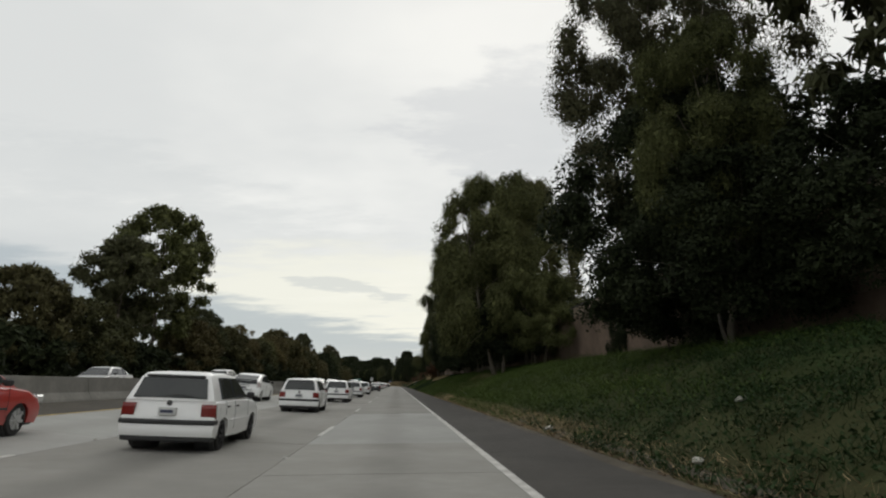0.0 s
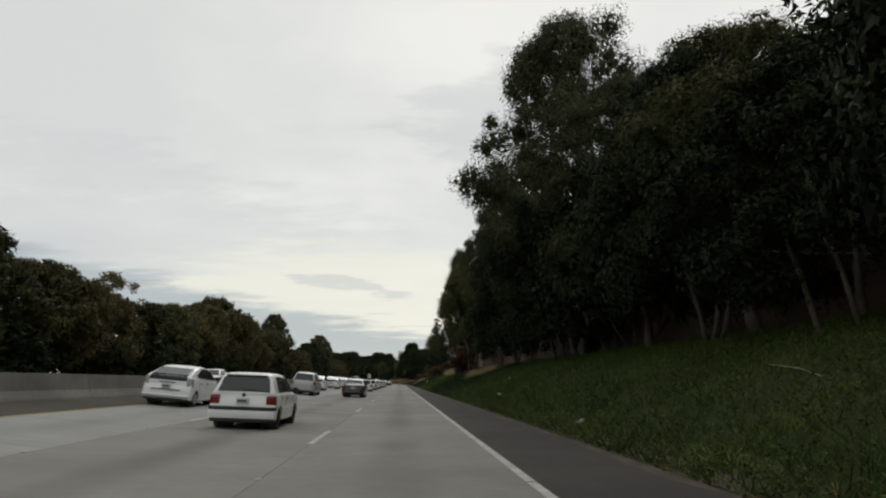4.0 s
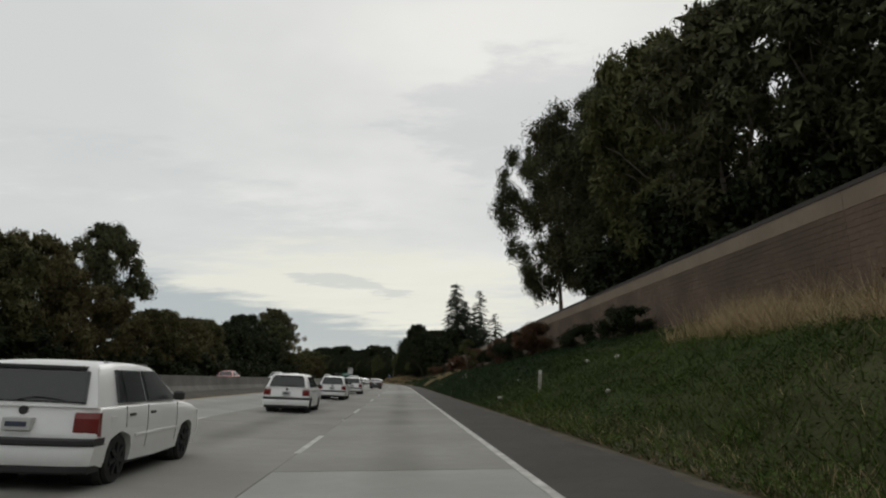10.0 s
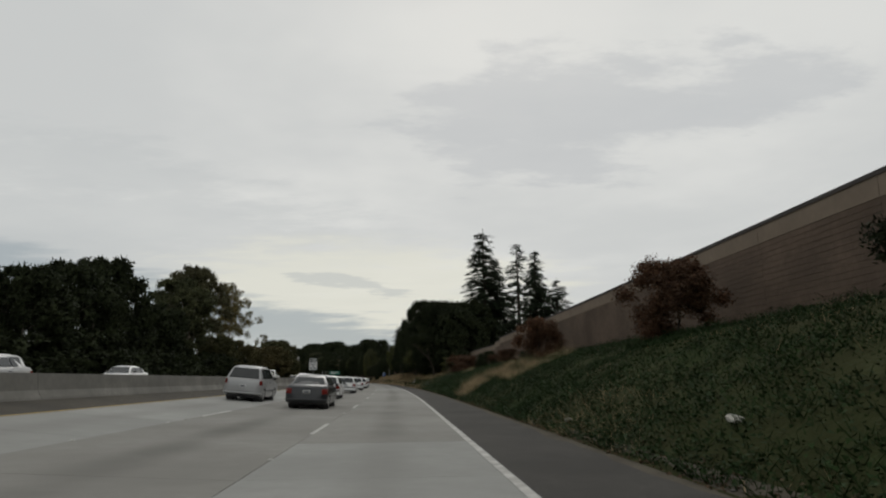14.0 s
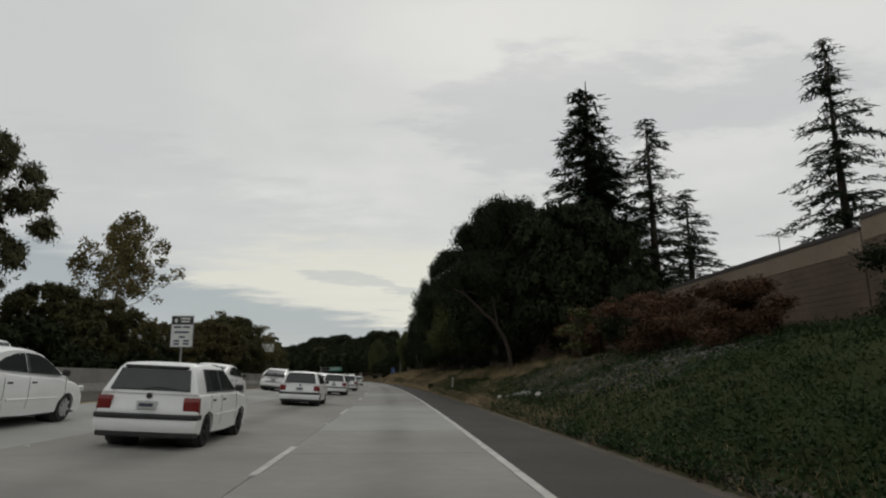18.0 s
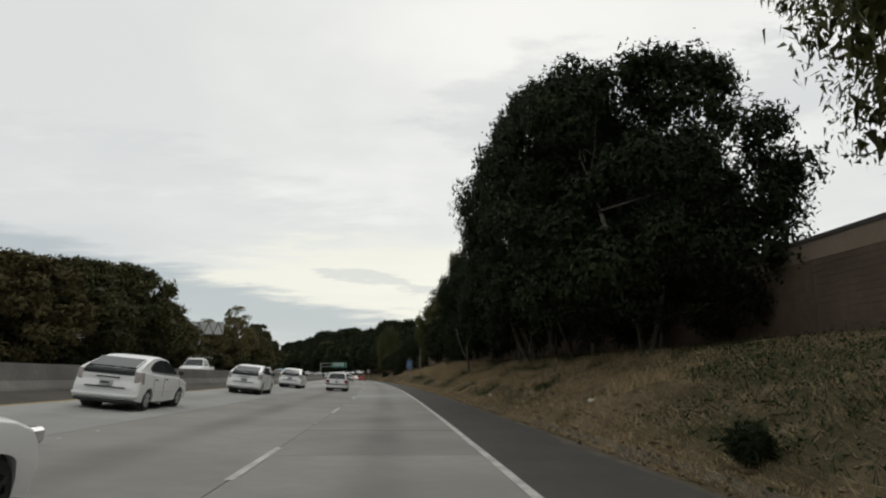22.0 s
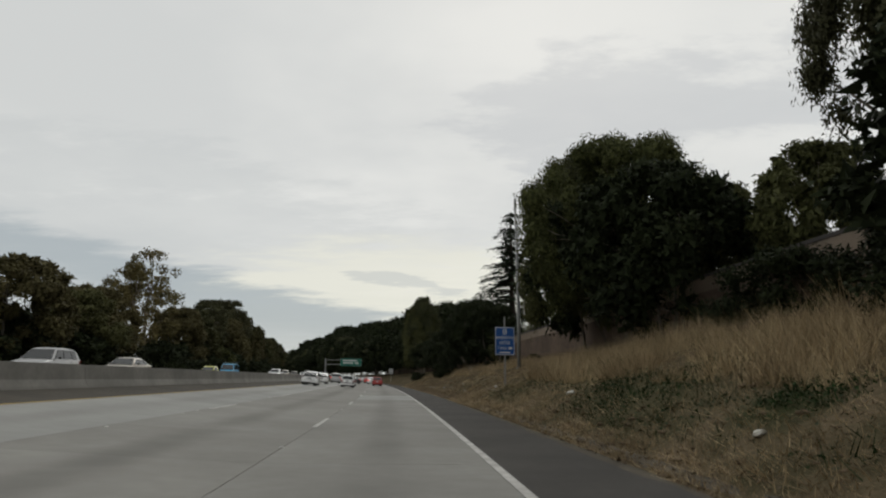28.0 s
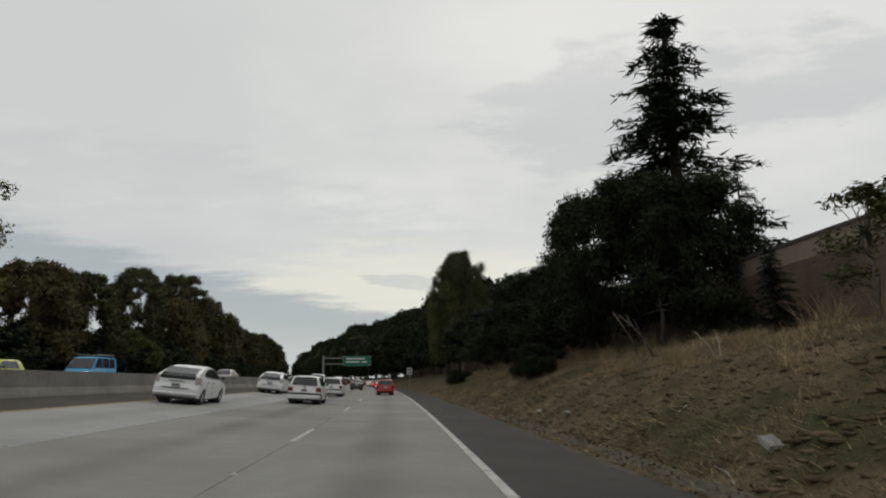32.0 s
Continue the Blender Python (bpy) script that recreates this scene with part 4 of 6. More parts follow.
# beyond the oncoming lanes
LEFT = (
    (O_, 0, 57, -34, 9.5, 4.5), (O_, 1, 66, -33, 8.0, 4.5), (E_, 0, 79, -35, 17.0, 5.5), (E_, 2, 87, -33.6, 23.5, 7.4), (O_, 2, 96, -32.5, 9.0, 4.8), (O_, 0, 104, -33, 8.5, 4.5), (E_, 1, 111, -35, 12.0, 4.5),
    (O_, 1, 118, -33, 10.0, 4.8), (O_, 2, 127, -33.5, 9.5, 4.6), (S_, 0, 134, -34, 11.5, 4.0), (O_, 0, 141, -33, 9.0, 4.6), (P_, 0, 150, -33.5, 10.0, 4.6), (S_, 1, 158, -33, 10.5, 4.0), (O_, 1, 165, -34, 11.5, 5.0),
    (O_, 2, 175, -34, 13.8, 5.6), (E_, 1, 185, -36, 12, 4.5), (O_, 0, 193, -33, 9.5, 4.6), (S_, 0, 203, -34, 12.0, 4.2), (E_, 2, 207, -36, 13.5, 3.4), (O_, 1, 213, -33, 10.5, 4.8), (O_, 2, 222, -33.5, 12, 4.8),
    (E_, 1, 244, -37, 18.0, 4.6), (O_, 0, 232, -33, 9.0, 4.6), (O_, 1, 252, -33.5, 8.8, 4.6), (O_, 2, 263, -34, 8.6, 4.6), (O_, 0, 274, -35, 9.2, 4.8), (E_, 0, 284, -37, 10.0, 4.0), (O_, 1, 294, -35, 9.5, 4.8), (O_, 2, 305, -36, 11.5, 5.2),
    (O_, 0, 316, -37, 14.0, 5.6), (O_, 1, 328, -35, 10, 5.0), (E_, 0, 341, -35, 15.5, 5.6), (E_, 1, 353, -36, 19.5, 5.6), (O_, 2, 364, -34, 8.0, 4.4), (O_, 0, 375, -33, 8.0, 4.6), (S_, 1, 386, -36, 18.5, 5.0),
    (S_, 0, 396, -39, 22.5, 7.5), (O_, 1, 398, -32, 7.5, 4.2), (O_, 2, 410, -30, 9.0, 5.4), (O_, 0, 421, -30.5, 10.4, 5.6), (O_, 1, 432, -30.5, 11.9, 6.0), (O_, 2, 444, -31, 9.5, 5.6), (S_, 1, 452, -37, 14, 4.0),
    (O_, 0, 458, -32, 8.0, 4.6), (O_, 1, 468, -33, 6.5, 4.2), (S_, 0, 478, -31.5, 9.5, 4.4), (S_, 1, 476, -33, 8.5, 4.0), (O_, 2, 482, -33, 8.2, 4.8), (O_, 0, 494, -33, 9.0, 5.0), (P_, 1, 507, -33.5, 8.0, 4.6), (O_, 1, 515, -35, 9.0, 4.6), (S_, 0, 524, -34, 13.5, 5.0), (S_, 1, 535, -36, 17.0, 6.0),
    (O_, 2, 546, -34, 10.0, 4.8), (O_, 0, 556, -34.5, 10.5, 5.0), (P_, 0, 566, -33, 5.5, 3.4), (E_, 1, 580, -37, 15, 4.5), (O_, 1, 592, -35, 12, 5.2), (E_, 0, 603, -37.5, 17.5, 5.6), (O_, 2, 616, -36, 15, 5.6), (O_, 0, 632, -36, 12.5, 5.6),
    (O_, 1, 650, -36, 12.0, 5.8), (O_, 2, 670, -36, 12, 6), (O_, 0, 692, -36, 13.5, 6.5), (O_, 1, 716, -37, 14, 6.5), (O_, 2, 742, -37, 14, 7), (O_, 0, 770, -37, 14, 7),
)


def plant_all():
    for kind, v, s, n, h, r in RIGHT:
        behind = (n > 13 and kind in (E_, P_) and not (215 < s < 238 or 484 < s < 500)) or (kind == O_ and n > 10.1 and s > 40)
        near = kind in (E_, P_) and n < 10.7
        plant(kind, v + (10 if behind else 40 if near else 0), s, n, h, r)
    for kind, v, s, n, h, r in LEFT:
        plant(kind, v if kind == S_ else v + (30 if kind == O_ and not 290 < s < 352 else 10), s, n, h, r)
    # undergrowth below them
    rng = random.Random(3)
    for i in range(110):
        s = 34 + i * 6.5
        plant(B_, 30 + i % 3, s + rng.uniform(-2, 2), -31.5 - rng.random() * 3, rng.uniform(3.0, 5.0), rng.uniform(3.6, 5.2), label="thick dark undergrowth behind the oncoming lanes")
    # the wood where the road bends out of sight
    rng = random.Random(7)
    for i in range(56):
        s = 575 + i * 10.5
        plant(O_ if i % 4 else E_, 20 + i % 3, s, rng.uniform(9.5, 14), rng.uniform(9, 13) * (2.2 if s > 850 else 1.6 if s > 630 else 1), rng.uniform(5.0, 6.5) * (2.0 if s > 850 else 1.4 if s > 630 else 1), z=3.0, group="wood at the bend")
        if i % 2:
            plant(O_, 20 + (i + 1) % 3, s + 4, rng.uniform(18, 30), rng.uniform(13, 17) * (2.2 if s > 850 else 1.6 if s > 630 else 1), 13.0 if s > 850 else 9.0, z=3.5, group="wood at the bend")
    for i in range(20):
        plant(O_, 20 + i % 3, 800 + i * 22, -38 - rng.random() * 6, rng.uniform(12, 16), 8.0, z=3.0, group="wood at the bend")


plant_all()


def leaning_tree(s, stems, tufts, mat, label):
    """Bare bent stems across the road's line, each [(n, z), ...] with a foot radius, and leaf tufts [(n, z, r)] at their tips."""
    root = new("leaning_tree")
    n0, z0 = stems[0][0][0]
    root.matrix_basis = along(s, n0, z0)
    rng = np.random.default_rng(int(s))
    for pts, rad in stems:
        bm = bmesh.new()
        line_ = [Vector((n - n0, rng.uniform(-0.12, 0.12), z - z0)) for n, z in pts]
        fine = []
        for a, b in zip(line_, line_[1:]):
            fine += [a, a.lerp(b, 0.5) + Vector(rng.normal(size=3)) * rad * 0.25]
        fine.append(line_[-1])
        tube(bm, fine, [rad * (1 - 0.72 * k / (len(fine) - 1)) * (1.25 if k == 0 else 1) for k in range(len(fine))], 9)
        part("trunk", bm, M[mat], root, smooth=True)
    if tufts:
        c = [(n - n0, rng.uniform(-0.4, 0.4), z - z0) for n, z, r in tufts]
        leaves_object("crown", leaf_cloud(rng, c, [t[2] for t in tufts], 2600 * len(tufts), 0.15, 0.5, 0.85, 0.5, 0.45), M["leaf_oak"], root)
    return tagged(root, label, "tree", "trees along the bank")


leaning_tree(341.8, [([(6.17, 1.4), (5.9, 3.25), (5.29, 4.44), (4.43, 5.39), (3.56, 6.21), (3.04, 6.73), (2.3, 7.1)], 0.155), ([(5.29, 4.40), (5.07, 5.74), (4.77, 6.9)], 0.085), ([(3.04, 6.73), (2.9, 7.5)], 0.05)],
             [(2.9, 8.1, 0.9), (3.9, 7.9, 1.0), (4.7, 7.6, 1.0), (2.5, 7.4, 0.6), (4.6, 6.9, 0.7)], "bark_dark", "leaning tree with a long bare grey trunk over the bank")
leaning_tree(405.8, [([(8.37, 2.0), (8.04, 3.88), (7.34, 5.51), (7.2, 7.0)], 0.16)], [], "bark_grey", "bare leaning grey trunk at the wood's edge")
leaning_tree(403.0, [([(8.2, 2.0), (7.4, 3.8), (6.9, 5.2), (6.7, 6.4)], 0.17), ([(8.2, 2.1), (8.43, 4.08), (8.8, 5.8)], 0.14)], [], "bark_grey", "forked bare grey trunk at the wood's edge")
leaning_tree(417.8, [([(6.2, 1.4), (5.95, 3.3), (6.1, 4.6)], 0.11), ([(6.15, 2.4), (5.3, 4.2), (4.97, 5.6)], 0.08)], [], "bark_grey", "thin forked grey trunk at the wood's edge")

# ---------------------------------------------------------------- cars
# Car space: y forwards from the rear bumper, x to the right, z up.


def barrel(z):
    """How far the flanks stand out at that height: fullest below the middle."""
    return 1 - 0.038 * min(1.0, abs(z - 0.60) / 0.38) ** 2


def loft_sides(outline, half, corner=0.13):
    """A solid from a side outline [(y, z)], its ends and shoulders rounded towards both flanks."""
    bm = bmesh.new()
    y0, y1 = min(p[0] for p in outline), max(p[0] for p in outline)
    layers = []
    for u in (-1.0, -0.985, -0.95, -0.86, -0.7, -0.4, 0.0, 0.4, 0.7, 0.86, 0.95, 0.985, 1.0):
        ring = []
        w = abs(u)
        for y, z in outline:
            back, front = max(0.0, 1 - (y - y0) / 0.35), max(0.0, 1 - (y1 - y) / 0.7)
            dy = corner * w ** 5 * back - 0.26 * w ** 4 * front
            dz = 0.0
            if z > 0.55:
                dz = 0.012 - 0.05 * w ** 9
            if w == 1.0:
                dy += 0.02 * back - 0.02 * front
                dz -= 0.02 if z > 0.55 else 0.0
            ring.append(bm.verts.new((u * half, y + dy, z + dz)))
        layers.append(ring)
    m = len(outline)
    for a, b in zip(layers, layers[1:]):
        for i in range(m):
            j = (i + 1) % m
            bm.faces.new((a[i], b[i], b[j], a[j]))
    bm.faces.new(layers[0])
    bm.faces.new(layers[-1][::-1])
    # cut into level bands and swell them
    for z in (0.36, 0.44, 0.52, 0.60, 0.68, 0.76, 0.84):
        bmesh.ops.bisect_plane(bm, geom=bm.verts[:] + bm.edges[:] + bm.faces[:], plane_co=(0, 0, z), plane_no=(0, 0, 1))
    for v in bm.verts:
        v.co.x *= barrel(v.co.z)
    bmesh.ops.recalc_face_normals(bm, faces=bm.faces)
    return bm


def wrapped_bar(x0, x1, y0, y1, z0, z1, half, n=8, corner=0.13):
    """A bar across the tail that follows the rounded corners."""
    bm = bmesh.new()
    rows = []
    r = 0.25 * (z1 - z0)
    for i in range(n + 1):
        x = x0 + (x1 - x0) * i / n
        dy = corner * min(1.0, abs(x) / half) ** 5
        rows.append([bm.verts.new((x * (1 + (barrel(z) - 1) * min(1.0, abs(x) / half) ** 3), y + dy, z)) for y, z in ((y1, z0), (y0 + 0.02, z0), (y0, z0 + r), (y0, z1 - r), (y0 + 0.02, z1), (y1, z1))])
    for a, b in zip(rows, rows[1:]):
        for k in range(6):
            bm.faces.new((a[k], a[(k + 1) % 6], b[(k + 1) % 6], b[k]))
    bm.faces.new(rows[0][::-1])
    bm.faces.new(rows[-1])
    bmesh.ops.recalc_face_normals(bm, faces=bm.faces)
    return bm


def soft_edges(ob):
    ob.data.shade_smooth()
    ob.data.set_sharp_from_angle(angle=radians(38))
    return ob


def arch(yc, r, zb, n=9):
    """Wheel arch points, from front to rear, over the axle at yc."""
    a0 = math.asin(max(-1, min(1, (zb - 0.31) / r)))
    return [(yc + r * math.cos(a), 0.31 + r * math.sin(a)) for a in [a0 + (math.pi - 2 * a0) * i / (n - 1) for i in range(n)]]


def cabin(outline, belt_half, roof_half, belt_z, roof_z, inset=0.0, lift=0.0):
    """Greenhouse: side outline [(y, z)], narrower towards the roof."""
    bm = bmesh.new()
    rings = []
    cy = sum(p[0] for p in outline) / len(outline)
    for side in (-1, -0.97, -0.9, -0.5, 0, 0.5, 0.9, 0.97, 1):
        ring = []
        for y, z in outline:
            t = min(1.0, max(0.0, (z - belt_z) / (roof_z - belt_z)))
            h = belt_half + (roof_half - belt_half) * t
            w = abs(side)
            ring.append(bm.verts.new((side * h, y + 0.035 * w ** 4 * (1 if y < cy else -1) * (1 - t * 0.5), z + t * (0.02 - 0.015 * w * w - 0.03 * w ** 16))))
        rings.append(ring)
    m = len(outline)
    for a, b in zip(rings, rings[1:]):
        for i in range(m):
            j = (i + 1) % m
            bm.faces.new((a[i], b[i], b[j], a[j]))
    bm.faces.new(rings[0])
    bm.faces.new(rings[-1][::-1])
    bmesh.ops.recalc_face_normals(bm, faces=bm.faces)
    return bm


def pane(pts, thick=0.02):
    """A slightly proud sheet of glass or lens through coplanar-ish corners; its front looks along the corners' normal."""
    bm = bmesh.new()
    p = [Vector(q) for q in pts]
    nrm = (p[1] - p[0]).cross(p[2] - p[0]).normalized()
    c = sum(p, Vector()) / len(p)
    back = [bm.verts.new(q - nrm * thick) for q in p]
    mid = [bm.verts.new(q + nrm * thick * 0.2) for q in p]
    front = [bm.verts.new(q + (c - q) * 0.04 + nrm * thick * 0.5) for q in p]
    for a, b in ((back, mid), (mid, front)):
        for i in range(len(p)):
            j = (i + 1) % len(p)
            bm.faces.new((a[i], a[j], b[j], b[i]))
    bm.faces.new(front)
    bm.faces.new(back[::-1])
    return bm


def disc(radius, width, hole=0.0, bulge=0.0, seg=20):
    """A wheel-like ring lying across x, rounded at its shoulders."""
    bm = bmesh.new()
    prof = [(hole, -width / 2), (radius * 0.93, -width / 2), (radius, -width * 0.32), (radius, width * 0.32), (radius * 0.93, width / 2), (hole, width / 2 + bulge)]
    rings = []
    for i in range(seg):
        a = 2 * math.pi * i / seg
        rings.append([bm.verts.new((x, r * math.cos(a), r * math.sin(a))) for r, x in prof])
    for i in range(seg):
        r0, r1 = rings[i], rings[(i + 1) % seg]
        for k in range(len(prof) - 1):
            bm.faces.new((r0[k], r0[k + 1], r1[k + 1], r1[k]))
    bmesh.ops.recalc_face_normals(bm, faces=bm.faces)
    return bm


def spokes(radius, width, n=7):
    bm = bmesh.new()
    bmesh.ops.create_cone(bm, cap_ends=True, segments=16, radius1=radius * 0.25, radius2=radius * 0.2, depth=width, matrix=Matrix.Rotation(math.pi / 2, 4, "Y"))
    for i in range(n):
        m = Matrix.Rotation(2 * math.pi * i / n, 4, "X") @ Matrix.Translation((0, 0, radius * 0.55)) @ Matrix.Diagonal((width * 0.7, radius * 0.26, radius * 0.86, 1))
        bmesh.ops.create_cube(bm, size=1.0, matrix=m)
    return bm


CARS = {
    # length, half width, height, axles (rear, front), wheel radius, belt z, roof half, lower outline over the sills, cabin outline
    "hatchback_car": dict(L=4.02, hw=0.845, H=1.43, ax=(0.72, 3.19), wr=0.30, belt=0.93, rh=0.615,
                          top=[(0.02, 0.30), (-0.02, 0.36), (0.0, 0.62), (0.06, 0.80), (0.10, 0.94), (1.6, 0.95), (2.95, 0.93), (3.4, 0.88), (3.78, 0.80), (3.95, 0.68), (4.02, 0.50), (4.0, 0.30), (3.92, 0.22)],
                          cab=[(0.06, 0.92), (0.16, 1.10), (0.30, 1.36), (0.42, 1.42), (0.8, 1.44), (1.4, 1.445), (1.98, 1.415), (2.18, 1.345), (2.92, 0.91)],
                          side=[(0.64, 0.84, 0.86, 0.76), (0.87, 1.47, 1.47, 0.89), (1.56, 2.66, 2.04, 1.56)], rear=(0.10, 0.97, 0.285, 1.325), front=(2.87, 0.96, 2.20, 1.335)),
    "liftback_car": dict(L=4.48, hw=0.872, H=1.49, ax=(0.86, 3.56), wr=0.31, belt=0.98, rh=0.65,
                         top=[(0.04, 0.28), (-0.02, 0.38), (0.0, 0.60), (0.09, 0.78), (0.10, 0.94), (0.13, 1.07), (0.6, 1.09), (1.8, 1.01), (3.2, 0.95), (3.8, 0.87), (4.2, 0.76), (4.42, 0.58), (4.48, 0.42), (4.42, 0.22)],
                         cab=[(0.13, 1.05), (0.22, 1.12), (1.02, 1.385), (1.35, 1.455), (1.70, 1.485), (2.0, 1.49), (2.35, 1.46), (2.60, 1.41), (3.62, 0.90)],
                         side=[(1.0, 1.1, 1.1, 1.0), (1.20, 1.9, 1.9, 1.2), (2.02, 3.38, 2.6, 2.02)],
                         poly=[[(0.96, 1.19), (1.08, 1.085), (1.93, 1.045), (1.90, 1.415), (1.62, 1.40), (1.25, 1.315)], [(2.00, 1.04), (3.22, 0.995), (2.98, 1.15), (2.66, 1.315), (2.36, 1.395), (1.97, 1.415)]],
                         rear=(0.25, 1.152, 0.98, 1.398), front=(3.52, 0.96, 2.66, 1.39)),
    "pickup_truck": dict(L=5.6, hw=0.98, H=1.86, ax=(1.25, 4.65), wr=0.38, belt=1.15, rh=0.72,
                         top=[(0.02, 0.42), (-0.02, 0.50), (0.0, 0.80), (0.03, 1.12), (2.0, 1.12), (2.06, 1.16), (4.2, 1.14), (5.1, 1.08), (5.45, 0.95), (5.58, 0.70), (5.58, 0.50), (5.50, 0.35)],
                         cab=[(2.05, 1.13), (2.12, 1.70), (2.30, 1.82), (3.0, 1.86), (3.5, 1.80), (4.25, 1.12)],
                         side=[(2.28, 2.32, 2.32, 2.30), (2.36, 3.0, 3.0, 2.38), (3.08, 4.0, 3.52, 3.08)], rear=(2.06, 1.22, 2.11, 1.66), front=(4.16, 1.18, 3.58, 1.74)),
    "sedan_car": dict(L=4.75, hw=0.89, H=1.46, ax=(1.02, 3.76), wr=0.32, belt=0.95, rh=0.58,
                      top=[(0.02, 0.28), (-0.03, 0.42), (0.0, 0.66), (0.06, 0.92), (0.22, 1.02), (0.9, 1.03), (2.2, 0.96), (3.35, 0.95), (4.0, 0.88), (4.5, 0.74), (4.7, 0.56), (4.74, 0.4), (4.66, 0.22)],
                      cab=[(0.55, 0.98), (1.15, 1.34), (1.6, 1.44), (2.3, 1.46), (2.75, 1.41), (3.62, 0.92)],
                      side=[(1.00, 1.40, 1.44, 1.24), (1.48, 2.30, 2.26, 1.52), (2.38, 3.30, 2.74, 2.34)], rear=(0.70, 1.03, 1.14, 1.33), front=(3.52, 0.97, 2.84, 1.38)),
    "suv_car": dict(L=4.55, hw=0.91, H=1.70, ax=(0.86, 3.55), wr=0.36, belt=1.06, rh=0.64,
                    top=[(0.04, 0.36), (-0.02, 0.46), (0.0, 0.72), (0.04, 1.0), (0.10, 1.08), (1.8, 1.06), (3.1, 1.04), (3.7, 1.0), (4.2, 0.92), (4.46, 0.72), (4.55, 0.48), (4.46, 0.3)],
                    cab=[(0.10, 1.05), (0.36, 1.52), (0.55, 1.65), (1.3, 1.70), (2.2, 1.69), (2.55, 1.63), (3.35, 1.02)],
                    side=[(0.50, 1.08, 1.12, 0.62), (1.16, 2.02, 1.98, 1.18), (2.10, 3.02, 2.52, 2.06)], rear=(0.14, 1.12, 0.40, 1.58), front=(3.26, 1.08, 2.62, 1.60)),
    "van_car": dict(L=4.9, hw=0.96, H=2.0, ax=(0.95, 3.95), wr=0.34, belt=1.15, rh=0.80,
                    top=[(0.03, 0.32), (-0.02, 0.45), (0.0, 0.8), (0.02, 1.17), (2.0, 1.17), (3.9, 1.15), (4.4, 1.0), (4.75, 0.82), (4.9, 0.5), (4.82, 0.28)],
                    cab=[(0.02, 1.14), (0.10, 1.85), (0.3, 1.97), (2.0, 2.0), (3.1, 1.97), (3.35, 1.90), (4.25, 1.06)],
                    side=[(0.4, 1.3, 1.3, 0.45), (1.45, 2.5, 2.5, 1.45), (2.65, 3.75, 3.3, 2.65)], rear=(0.05, 1.22, 0.11, 1.82), front=(4.14, 1.16, 3.44, 1.86)),
}


def flank(spec, y, z, out=0.012):
    """x of the cabin's side at that height."""
    t = min(1.0, max(0.0, (z - spec["belt"]) / (spec["H"] - spec["belt"])))
    return spec["hw"] - 0.05 + (spec["rh"] - spec["hw"] + 0.05) * t + out


